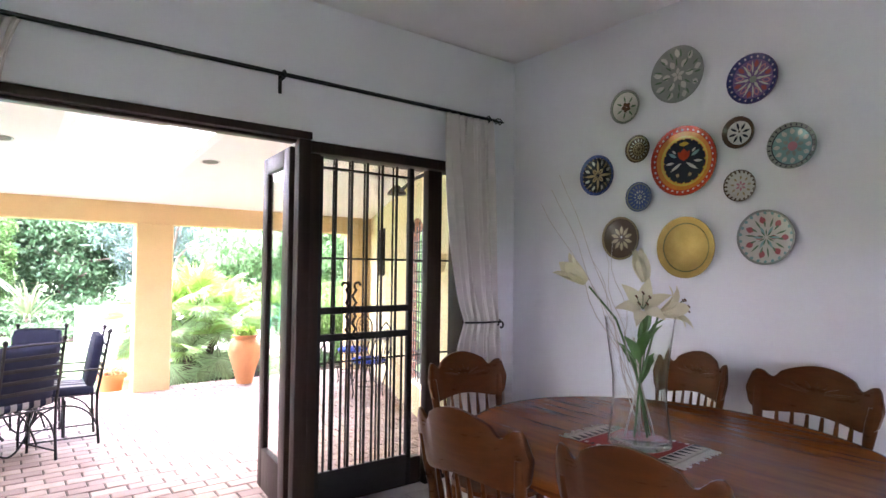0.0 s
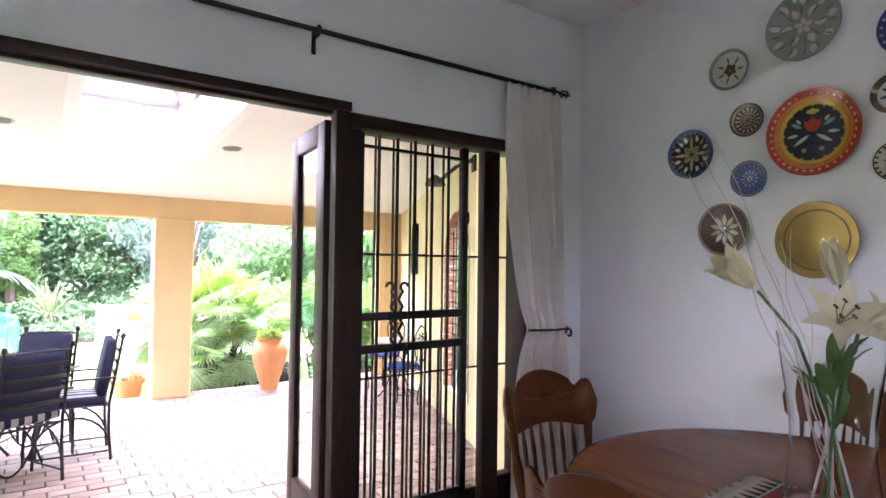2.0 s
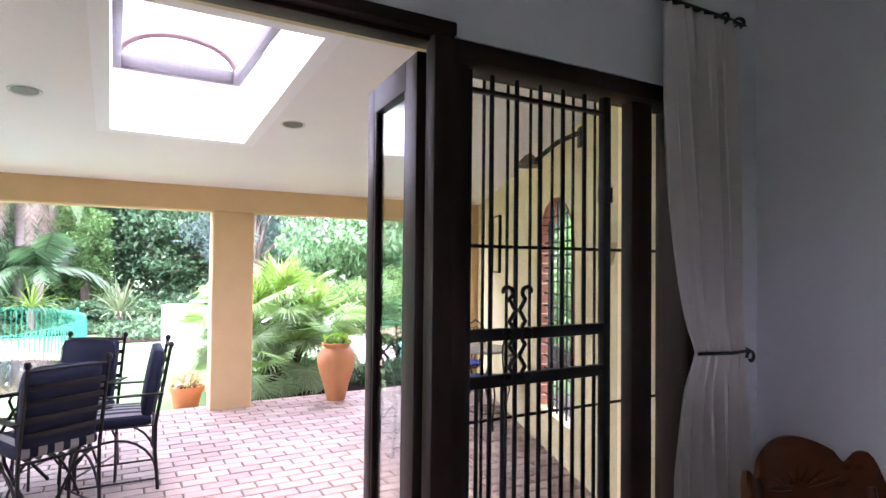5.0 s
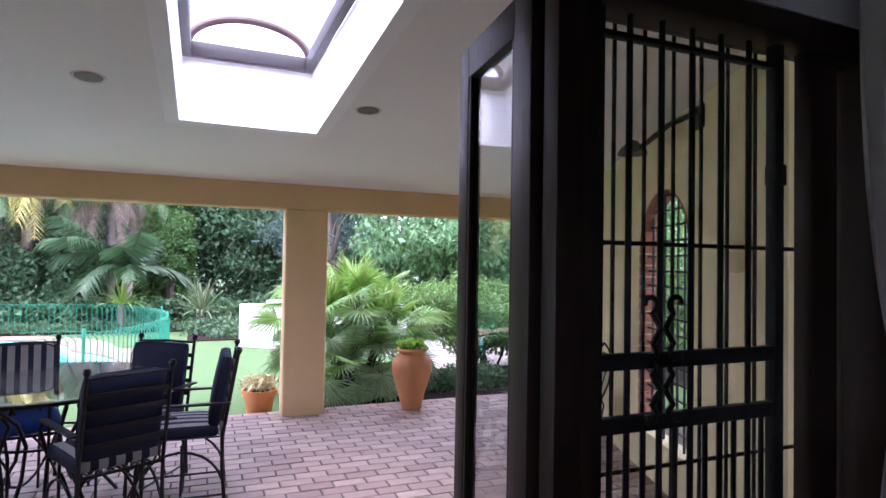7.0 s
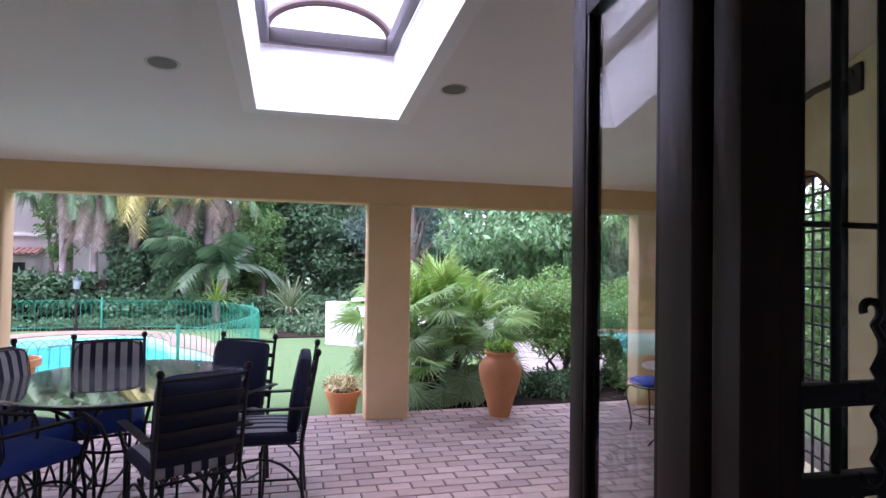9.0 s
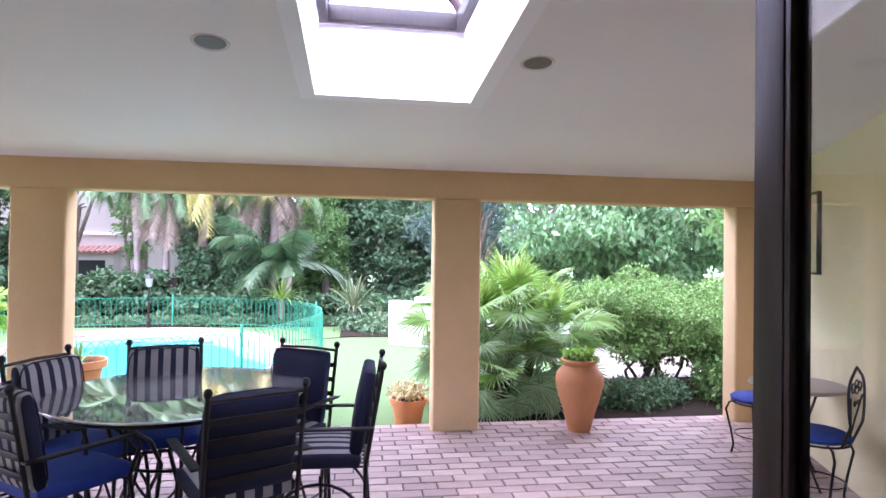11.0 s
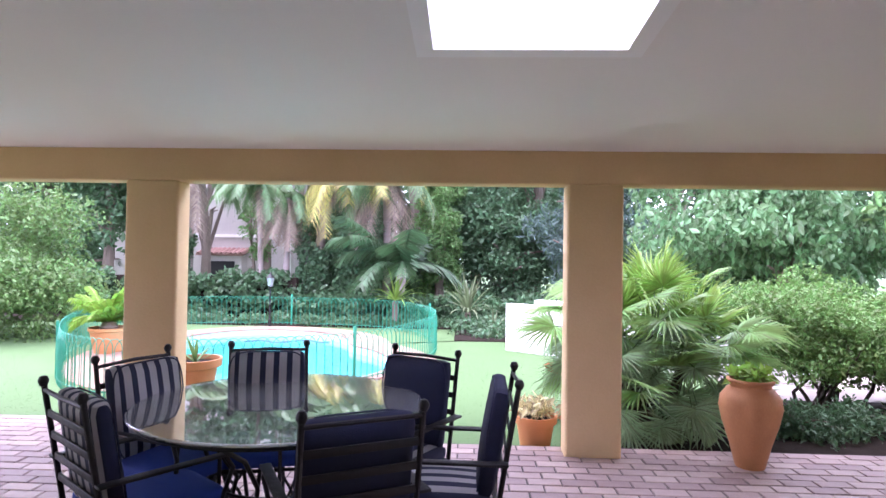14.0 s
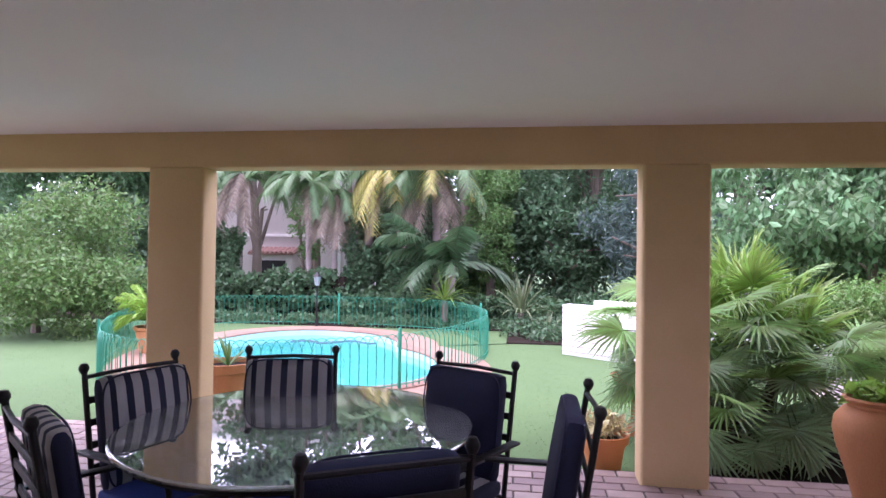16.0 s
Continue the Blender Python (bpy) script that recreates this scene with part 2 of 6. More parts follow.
def lathe(bm, profile, n=32, centre=(0, 0, 0), squash=(1, 1)):
    c = Vector(centre)
    rings = []
    for r, z in profile:
        if r < 1e-6:
            rings.append([bm.verts.new(c + Vector((0, 0, z)))])
        else:
            rings.append([bm.verts.new(c + Vector((r * squash[0] * math.cos(2 * math.pi * k / n), r * squash[1] * math.sin(2 * math.pi * k / n), z))) for k in range(n)])
    for a, b in zip(rings, rings[1:]):
        for k in range(n):
            j = (k + 1) % n
            if len(a) == 1 and len(b) > 1:
                bm.faces.new((a[0], b[j], b[k]))
            elif len(b) == 1 and len(a) > 1:
                bm.faces.new((a[k], a[j], b[0]))
            elif len(a) > 1:
                bm.faces.new((a[k], a[j], b[j], b[k]))
    return bm


def lathed(profile, n=32, centre=(0, 0, 0), squash=(1, 1)):
    return lathe(bmesh.new(), profile, n, centre, squash)


def prism(bm, outline, axis, a, b):
    """Extrudes a flat outline along an axis from a to b; outline in the two other axes, in order."""
    def at(u, v, w):
        return {"x": (w, u, v), "y": (u, w, v), "z": (u, v, w)}[axis]
    lo, hi = [bm.verts.new(at(u, v, a)) for u, v in outline], [bm.verts.new(at(u, v, b)) for u, v in outline]
    k = len(outline)
    for i in range(k):
        bm.faces.new((lo[i], lo[(i + 1) % k], hi[(i + 1) % k], hi[i]))
    bm.faces.new(lo[::-1])
    bm.faces.new(hi)
    bmesh.ops.recalc_face_normals(bm, faces=bm.faces)
    return bm


def finish(bm, name, material, smooth=True):
    me = bpy.data.meshes.new(name)
    bm.to_mesh(me)
    bm.free()
    me.materials.append(material)
    if smooth:
        me.polygons.foreach_set("use_smooth", [True] * len(me.polygons))
        me.set_sharp_from_angle(angle=radians(38))
    return me


def part(name, bm, material, parent=None, label="", m=None, smooth=True):
    """Links a bmesh, or a ready mesh, as one object under its thing."""
    ob = new(name, finish(bm, name, material, smooth) if isinstance(bm, bmesh.types.BMesh) else bm)
    ob.parent = parent
    if m is not None:
        ob.matrix_basis = m
    return tagged(ob, label)


def thing(name, label, category, m=None, group="", kind=""):
    ob = new(name)
    ob.empty_display_size = 0.1
    if m is not None:
        ob.matrix_basis = m
    return tagged(ob, label, category, group, kind)


def solid(name, bm, material, label, category, kind="", m=None, group="", smooth=True):
    return tagged(part(name, bm, material, None, "", m, smooth), label, category, group, kind)


def raw_mesh(name, verts, faces, material, smooth=False):
    me = bpy.data.meshes.new(name)
    me.from_pydata(verts, [], faces)
    me.materials.append(material)
    if smooth:
        me.polygons.foreach_set("use_smooth", [True] * len(me.polygons))
    return me

# ---- large structure ----
FLOOR_IN = 0.13
FACADE, FACADE_OUT = 4.64, 4.84
BEAM_LOW, BEAM_TOP = 1.98, 2.225
OPEN_L, OPEN_R, HEAD = -1.75, 1.2, 2.235


def patio_ceiling(y):
    return BEAM_TOP + 0.082 * (FACADE - y)


# the wall between dining room and patio: white inside, cream outside
bm = bmesh.new()
box(bm, -4.4, OPEN_L, 0, 0.16, 0, 3.3)
box(bm, OPEN_R, 1.55, 0, 0.16, 0, 3.3)
box(bm, OPEN_L, 0.005, 0, 0.16, HEAD, 3.3)
box(bm, 0.005, OPEN_R, 0, 0.16, HEAD - 0.045, 3.3)
wall_door = solid("wall_north", bm, WHITE, "white painted dining room wall with a wide patio door opening", "wall", "structure")
bm = bmesh.new()
box(bm, -7.2, OPEN_L, 0.16, 0.28, 0, 3.3)
box(bm, OPEN_R, 1.46, 0.16, 0.28, 0, 3.3)
box(bm, OPEN_L, OPEN_R, 0.16, 0.28, HEAD, 3.3)
solid("wall_patio_back", bm, CREAM, "cream plastered patio back wall around the door opening", "wall", "structure")

solid("wall_east", boxed(1.55, 1.75, -5.4, 0.16, 0, 3.3), WHITE, "plain white painted dining room wall behind the plates", "wall", "structure")
solid("wall_west", boxed(-4.6, -4.4, -5.4, 0.16, 0, 3.3), WHITE, "plain white painted dining room wall", "wall", "structure")
# unseen side: the slot is added so that daylight brightens the room
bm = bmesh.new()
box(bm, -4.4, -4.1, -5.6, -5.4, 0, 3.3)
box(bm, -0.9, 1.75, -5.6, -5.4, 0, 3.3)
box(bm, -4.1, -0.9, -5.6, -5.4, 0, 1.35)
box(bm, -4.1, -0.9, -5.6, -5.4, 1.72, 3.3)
solid("wall_south", bm, WHITE, "white painted dining room wall with an added slot letting in light", "wall", "structure")
solid("ceiling", boxed(-4.4, 1.55, -5.4, 0.0, 2.96, 3.1), CEIL, "plain white plastered dining room ceiling", "ceiling", "structure")
floor_room = solid("floor", boxed(-4.4, 1.55, -5.4, 0.0, 0.0, FLOOR_IN - 0.004), GROUT, "cream tiled dining room floor with dark grout", "floor", "structure")
threshold = solid("threshold", boxed(OPEN_L, OPEN_R, 0.0, 0.30, 0.0, FLOOR_IN), TILE, "tiled door threshold step down to the patio", "threshold", "structure")

# the splayed patio wall with its arched window
WALL_A = Vector((1.437, 0.26, 0))
WALL_DIR = Vector((1.343, 3.527, 0)).normalized()
WALL_ANG = math.atan2(WALL_DIR.y, WALL_DIR.x)
U0 = (Vector((1.781, 1.163, 0)) - WALL_A).length
WIN_L, WIN_R, WIN_SILL, WIN_SPRING = U0 + 0.45, U0 + 1.29, 0.30, 1.58
splay = Matrix.Translation(WALL_A) @ Matrix.Rotation(WALL_ANG, 4, "Z")


def arch_points(l, r, spring, rise, n=16):
    c, h = (l + r) / 2, (r - l) / 2
    return [(c + h * math.cos(math.pi * k / n), spring + rise * math.sin(math.pi * k / n)) for k in range(n + 1)]


bm = bmesh.new()
LENGTH = 4.75
arch = arch_points(WIN_L, WIN_R, WIN_SPRING, 0.43)
WIN_C = (WIN_L + WIN_R) / 2
prism(bm, [(0, 0), (WIN_C, 0), (WIN_C, WIN_SILL), (WIN_L, WIN_SILL)] + arch[8:][::-1] + [(WIN_C, 2.75), (0, 2.75)], "y", -0.12, 0)
prism(bm, [(LENGTH, 0), (LENGTH, 2.75), (WIN_C, 2.75)] + arch[:9][::-1] + [(WIN_R, WIN_SILL), (WIN_C, WIN_SILL), (WIN_C, 0)], "y", -0.12, 0)
solid("wall_patio_side", bm, CREAM, "cream plastered patio side wall with an arched window", "wall", "structure", splay, smooth=False)

# facade: columns and beam, soft plaster edges
def column(x0, x1):
    bm = boxed(x0, x1, FACADE, FACADE_OUT, -0.14, BEAM_LOW + 0.01, 0.025, 3)
    return solid("column", bm, OCHRE, "ochre plastered square patio column with rounded edges", "column", "structure", group="patio columns")


for x0, x1 in ((-0.05, 0.36), (-3.365, -2.955), (-6.9, -6.4), (2.766, 3.35)):
    column(x0, x1)
solid("beam", boxed(-7.2, 3.35, FACADE, FACADE_OUT, BEAM_LOW, 2.6, 0.02, 3), OCHRE, "ochre plastered beam over the patio columns", "beam", "structure")
# out of view; opening added to brighten the left part of the ceiling
bm = bmesh.new()
box(bm, -7.4, -7.2, 0.16, 1.2, -0.14, 2.7)
box(bm, -7.4, -7.2, 4.2, 4.95, -0.14, 2.7)
box(bm, -7.4, -7.2, 1.2, 4.2, 1.98, 2.7)
solid("wall_patio_end", bm, CREAM, "cream plastered end wall of the patio with an added opening for light", "wall", "structure")

# patio ceiling with the skylight well
SX0, SX1, SY0, SY1, SZ = -0.945, -0.08, 1.05, 2.945, 2.845
bm = bmesh.new()
def slab(x0, x1, y0, y1):
    prism(bm, [(y0, patio_ceiling(y0)), (y1, patio_ceiling(y1)), (y1, patio_ceiling(y1) + 0.12), (y0, patio_ceiling(y0) + 0.12)], "x", x0, x1)
WELL_T = 0.08
slab(-7.2, SX0 - WELL_T, 0.28, 4.66)
slab(SX1 + WELL_T, 3.5, 0.28, 4.66)
slab(SX0 - WELL_T, SX1 + WELL_T, 0.28, SY0 - WELL_T)
slab(SX0 - WELL_T, SX1 + WELL_T, SY1 + WELL_T, 4.66)
solid("ceiling_patio", bm, CEIL, "smooth white plastered patio ceiling falling gently outward", "ceiling", "structure", smooth=False)
bm = bmesh.new()
SYT = 3.17  # the outer side of the well leans outward
for x0, x1, y0, y1, lean0, lean1 in ((SX0 - WELL_T, SX0, SY0 - WELL_T, SY1 + WELL_T, 0, SYT - SY1), (SX1, SX1 + WELL_T, SY0 - WELL_T, SY1 + WELL_T, 0, SYT - SY1), (SX0, SX1, SY0 - WELL_T, SY0, 0, 0), (SX0, SX1, SY1, SY1 + WELL_T, SYT - SY1, SYT - SY1)):
    prism(bm, [(y0, patio_ceiling(y0) - 0.001), (y1, patio_ceiling(y1) - 0.001), (y1 + lean1, SZ), (y0 + lean0, SZ)], "x", x0, x1)
solid("skylight_well", bm, WELL, "bright white plastered skylight well", "skylight", "structure", smooth=False)
# outer roof over the rest, so that only the well lets light in
bm = bmesh.new()
prism(bm, [(-5.7, 3.32), (0.0, 3.5), (SY0 - 0.1, 3.1), (SY0 - 0.1, 3.2), (0.0, 3.6), (-5.7, 3.42)], "x", -7.5, 3.6)
for x0, x1 in ((-7.5, SX0 - 0.1), (SX1 + 0.1, 3.9)):
    prism(bm, [(SY0 - 0.1, 3.1), (5.08, 2.62), (5.08, 2.70), (SY0 - 0.1, 3.2)], "x", x0, x1)
prism(bm, [(SYT + 0.09, 2.82), (5.08, 2.62), (5.08, 2.70), (SYT + 0.09, 2.90)], "x", SX0 - 0.1, SX1 + 0.1)
solid("roof", bm, ROOF, "red clay tiled house roof", "roof", "structure", smooth=False)

# ---- ground and garden ----
LAWN_Z = -0.10
POOL = (-4.2, 9.55, 1.95, 2.25)
# kidney outline of the pool, with its wide bay towards the house
BAYS = [(-4.6, 12.1), (-5.4, 11.8), (-5.85, 11.0), (-6.0, 9.8), (-5.7, 8.6), (-5.0, 7.6), (-4.0, 7.1), (-3.0, 7.1), (-2.25, 7.45), (-1.88, 8.1), (-1.88, 8.9), (-2.25, 9.7), (-2.75, 10.3), (-2.95, 11.0), (-3.55, 11.75)]
RING = 4 * len(BAYS)


def rounded(corners, steps):
    """A smooth closed line through corners."""
    pts, out = [Vector((*p, 0)) for p in corners], []
    for i in range(len(pts)):
        p0, p1, p2, p3 = pts[i - 1], pts[i], pts[(i + 1) % len(pts)], pts[(i + 2) % len(pts)]
        for s in range(steps):
            t = s / steps
            out.append(0.5 * ((2 * p1) + (p2 - p0) * t + (2 * p0 - 5 * p1 + 4 * p2 - p3) * t * t + (3 * p1 - p0 - 3 * p2 + p3) * t ** 3))
    return out


def blob(cx, cy, rx, ry, grow=0.0):
    line = rounded(BAYS, 4)
    pts = []
    for k in range(RING):
        d = (line[(k + 1) % RING] - line[k - 1]).normalized()
        pts.append((line[k].x + d.y * grow, line[k].y - d.x * grow))
    return pts


def ring_mesh(loops):
    """A sheet through loops of (points, z)."""
    bm = bmesh.new()
    rows = [[bm.verts.new((x, y, z)) for x, y in pts] for pts, z in loops]
    for a, b in zip(rows, rows[1:]):
        for k in range(RING):
            j = (k + 1) % RING
            bm.faces.new((a[k], a[j], b[j], b[k]))
    bmesh.ops.recalc_face_normals(bm, faces=bm.faces)
    return bm


def circle(r):
    return [(POOL[0] + r * math.cos(1.7 + 2 * math.pi * k / RING), POOL[1] + r * math.sin(1.7 + 2 * math.pi * k / RING)) for k in range(RING)]


solid("ground", ring_mesh([(blob(*POOL, 0.05), LAWN_Z), (blob(*POOL, 1.2), LAWN_Z), (circle(14), LAWN_Z), (circle(1200), LAWN_Z)]), GRASS, "mown green garden lawn reaching into the distance", "lawn", "structure")
solid("pool_deck", ring_mesh([(blob(*POOL, 0.2), LAWN_Z + 0.012), (blob(*POOL, 0.7), LAWN_Z + 0.012)]), PAVING, "pale pinkish paved deck around the pool", "pool deck", "structure")
bm = ring_mesh([(blob(*POOL, 0.0), LAWN_Z), (blob(*POOL, -0.05), -1.1), ([(POOL[0] + 0.6 * (x - POOL[0]), POOL[1] + 0.6 * (y - POOL[1])) for x, y in blob(*POOL)], -1.25)])
bm.faces.new([v for v in bm.verts][-RING:])
solid("pool_basin", bm, POOLWALL, "turquoise plastered pool basin", "pool", "structure")
bm = bmesh.new()
bm.faces.new([bm.verts.new((x, y, LAWN_Z - 0.09)) for x, y in blob(*POOL, 0.0)])
solid("water", bm, WATER, "clear turquoise swimming pool water", "water", "structure").visible_shadow = False
# soil beds
for x0, x1, y0, y1 in ((0.36, 6.5, 4.95, 6.95), (-15, 1.6, 12.9, 15.5), (-1.0, 3.2, 11.15, 12.9)):
    solid("garden_bed", boxed(x0, x1, y0, y1, LAWN_Z - 0.05, LAWN_Z + 0.03, 0.02), SOIL, "dark bare soil garden bed", "soil bed", "structure")

PATHSTONE = mat("pale_garden_paving", (0.30, 0.25, 0.22), (0.42, 0.36, 0.32), 3, 0.85, 0.3, 40)
solid("path", boxed(2.5, 8.0, 6.95, 8.7, LAWN_Z - 0.05, LAWN_Z + 0.02, 0.01), PATHSTONE, "pale paved garden path behind the shrub bed", "path", "structure")

# pool coping stones
PREV = blob(*POOL, 0.0)
NEXT = blob(*POOL, 0.24)
coping = thing("pool_coping", "ring of pinkish brick coping stones round the pool", "pool coping", kind="structure")
for k in range(RING):
    j = (k + 1) % RING
    quad = [Vector((*p, 0)) for p in (PREV[k], PREV[j], NEXT[j], NEXT[k])]
    mid = sum(quad, Vector()) / 4
    bm = bmesh.new()
    prism(bm, [tuple((mid + (q - mid) * 0.975)[:2]) for q in quad], "z", LAWN_Z - 0.02, LAWN_Z + 0.03)
    part("stone", bm, PAVING, coping, smooth=False)


def hoop_fence():
    """A green fence of interlaced hoops round the pool."""
    corners = [(-5.0, 6.5), (-4.2, 6.3), (-3.0, 6.65), (-2.05, 7.35), (-1.5, 8.5), (-1.27, 9.8), (-1.42, 11.0), (-2.1, 12.3), (-3.6, 12.85), (-5.6, 12.9), (-7.1, 12.1), (-7.2, 10.5), (-6.6, 8.7), (-5.7, 7.2)]
    dense = rounded(corners, 12)
    total = sum((b - a).length for a, b in zip(dense, dense[1:] + dense[:1]))
    step = 0.10
    fence = thing("pool_fence", "green painted steel hoop fence round the swimming pool", "fence")
    hoop_bm, w, h = bmesh.new(), 0.20, 0.63
    path = [(0, 0, 0), (0, 0, h - 0.13)] + [(w / 2 - w / 2 * math.cos(math.pi * k / 8), 0.02 * math.sin(math.pi * k / 8), h - 0.13 + 0.13 * math.sin(math.pi * k / 8)) for k in range(1, 8)] + [(w, 0, h - 0.13), (w, 0, 0)]
    tube(hoop_bm, path, 0.0048, 5)
    hoop_me = finish(hoop_bm, "hoop", FENCE)
    post_me = finish(box(bmesh.new(), -0.016, 0.016, -0.016, 0.016, 0, 0.70, 0.004), "post", FENCE)
    want, gone, count, low, high = 0.0, 0.0, 0, [], []
    for a, b in zip(dense, dense[1:] + dense[:1]):
        d = b - a
        while want <= gone + d.length:
            p = a + d * ((want - gone) / d.length)
            m = Matrix.Translation((p.x, p.y, LAWN_Z)) @ Matrix.Rotation(math.atan2(d.y, d.x), 4, "Z")
            if count < 300:
                part("hoop", hoop_me, None, fence, m=m)
            if count % 40 == 32:
                part("post", post_me, None, fence, m=m)
            count += 1
            want += step
        gone += d.length
    for z in (0.07,):
        part("rail", tubed([(p.x, p.y, LAWN_Z + z) for p in dense], 0.008, 5, True), FENCE, fence)


hoop_fence()

rng = np.random.default_rng(7)


def leaves(points, size, aspect, droop=0.3, spread=0.35):
    """Verts and faces of small pointed leaves, each folded along its middle, at points."""
    n = len(points)
    d = rng.normal(size=(n, 3))
    d[:, 2] -= droop * 1.5
    d /= np.linalg.norm(d, axis=1, keepdims=True)
    s = np.cross(d, rng.normal(size=(n, 3)))
    s /= np.linalg.norm(s, axis=1, keepdims=True)
    u = np.cross(d, s)
    ln = size * (1 + spread * rng.normal(size=(n, 1))).clip(0.4, 1.8)
    w = ln * aspect
    p = np.asarray(points)
    v = np.stack([p, p + d * ln * 0.45 + s * w * 0.5 + u * w * 0.15, p + d * ln, p + d * ln * 0.45 - s * w * 0.5 + u * w * 0.15], 1).reshape(-1, 3)
    i = np.arange(n)[:, None] * 4
    f = np.concatenate([i + [0, 1, 2], i + [0, 2, 3]], 1).reshape(-1, 3)
    return v, f


def shell(blobs, n, inner=0.55):
    """Points in the outer parts of blobs of (x, y, z, rx, ry, rz)."""
    b = np.array(blobs, float)
    weight = (b[:, 3] * b[:, 5])
    pick = rng.choice(len(b), n, p=weight / weight.sum())
    d = rng.normal(size=(n, 3))
    d /= np.linalg.norm(d, axis=1, keepdims=True)
    r = inner + (1.05 - inner) * rng.random((n, 1)) ** 0.6
    return b[pick, :3] + d * r * b[pick, 3:]


def clumps(blobs, per, small, seed):
    """Breaks large blobs up into many uneven clumps."""
    g = np.random.default_rng(seed)
    out = []
    for x, y, z, rx, ry, rz in blobs:
        for _ in range(per):
            d = g.normal(size=3)
            d /= np.linalg.norm(d)
            r = 0.45 + 0.55 * g.random()
            s = small * (0.6 + 0.8 * g.random())
            out.append((x + d[0] * r * rx, y + d[1] * r * ry, z + d[2] * r * rz, s, s, s * 0.75))
    return out


def crown_mesh(name, points, size, aspect, material, droop=0.3):
    v, f = leaves(points, size, aspect, droop)
    return raw_mesh(name, v.tolist(), f.tolist(), material)


def limbs(base, height, count, reach, r, seed):
    g = random.Random(seed)
    bm = bmesh.new()
    top = Vector((g.uniform(-0.1, 0.1) * height, g.uniform(-0.1, 0.1) * height, height))
    trunk = [top * t + Vector((0.04 * math.sin(5 * t), 0.04 * math.cos(4 * t), 0)) * height * 0.3 for t in (0, 0.25, 0.5, 0.75, 1)]
    tube(bm, trunk, [r * 1.35, r, r * 0.9, r * 0.75, r * 0.5], 8)
    for _ in range(count):
        t = g.uniform(0.35, 1)
        a = g.uniform(0, 6.28)
        s = trunk[min(int(t * 4), 4)]
        e = s + Vector((math.cos(a) * reach * g.uniform(0.5, 1), math.sin(a) * reach * g.uniform(0.5, 1), height * g.uniform(0.15, 0.5)))
        tube(bm, [s, (s + e) / 2 + Vector((0, 0, 0.12 * height)), e], [r * 0.5, r * 0.32, r * 0.12], 6)
    return bm


def bare_stems(parent, material, count, spread, high, r, seed):
    """Twisted bare stems rising from one root."""
    g = random.Random(seed)
    for k in range(count):
        bm = bmesh.new()
        a, out = g.uniform(0, 6.28), g.uniform(0.35, 1.0) * spread
        foot = Vector((g.uniform(-0.35, 0.35) * spread, g.uniform(-0.3, 0.3) * spread, 0))
        pts = [foot + Vector((math.cos(a) * out * q ** 1.2 + g.uniform(-0.06, 0.06), math.sin(a) * out * q ** 1.2 + g.uniform(-0.06, 0.06), high * q ** 0.85)) for q in (0.0, 0.2, 0.4, 0.6, 0.8, 1.0)]
        tube(bm, pts, [r * w for w in (1.2, 1.0, 0.85, 0.65, 0.45, 0.25)], 6)
        for j in (2, 3, 4):
            tip = pts[j] + Vector((g.uniform(-0.3, 0.3), g.uniform(-0.3, 0.3), g.uniform(0.12, 0.4)))
            tube(bm, [pts[j], (pts[j] + tip) / 2 + Vector((g.uniform(-0.04, 0.04), 0, 0.03)), tip], [r * 0.5, r * 0.35, r * 0.15], 5)
        part("stem", bm, material, parent)


def tree(name, label, category, x, y, trunk_h, blobs, n, size, aspect, material, reach=0.8, r=0.07, count=7, seed=1, per=16, small=0.4, droop=0.3, bark=BARK, stems=0):
    t = thing(name, label, category, pose(x, y, LAWN_Z))
    if stems:
        bare_stems(t, bark, stems, reach, trunk_h, r, seed)
    else:
        part("trunk", limbs(None, trunk_h, count, reach, r, seed), bark, t)
    part("crown", crown_mesh("crown", shell(clumps(blobs, per, small, seed), n, 0.35), size, aspect, material, droop), None, t)
    return t


BARK_DARK = mat("dark_shrub_bark", (0.03, 0.022, 0.016), (0.10, 0.075, 0.055), 9, 0.95, 0.8, 40)
# big round bush on the lawn, pale grey green
tree("bush", "large rounded grey-green shrub on the lawn", "shrub", -9.6, 10.6, 1.0, [(0, 0, 1.2, 1.9, 1.7, 1.25), (0.5, 0.3, 1.9, 1.1, 1.1, 0.9), (-1.4, 0.4, 1.0, 1.3, 1.2, 1.0), (1.1, -0.5, 0.8, 1.2, 1.0, 0.8)], 40000, 0.075, 0.45, L_BUSH, 1.4, 0.06, 12, 3, 26, 0.5)
# clipped shrub beside the fan palm, with bare lower stems
tree("shrub", "broad light green shrub with bare lower stems in the bed", "shrub", 2.85, 6.45, 0.75, [(0, 0, 0.98, 1.0, 0.8, 0.36), (0.6, -0.45, 0.82, 0.75, 0.6, 0.40), (-0.55, 0.0, 0.95, 0.65, 0.6, 0.34), (1.4, 0, 1.0, 0.9, 0.7, 0.45), (0.5, 0.4, 1.10, 1.3, 0.5, 0.34), (1.0, -0.6, 0.50, 0.6, 0.4, 0.34), (0.1, -0.35, 0.66, 0.9, 0.4, 0.26), (1.4, -0.7, 0.32, 0.5, 0.4, 0.30), (0.75, -0.75, 0.26, 0.35, 0.3, 0.22), (0.5, 0.35, 0.55, 1.0, 0.3, 0.24)], 88000, 0.043, 0.5, L_LIGHT, 0.9, 0.020, 34, 5, 34, 0.17, bark=BARK_DARK, stems=13)
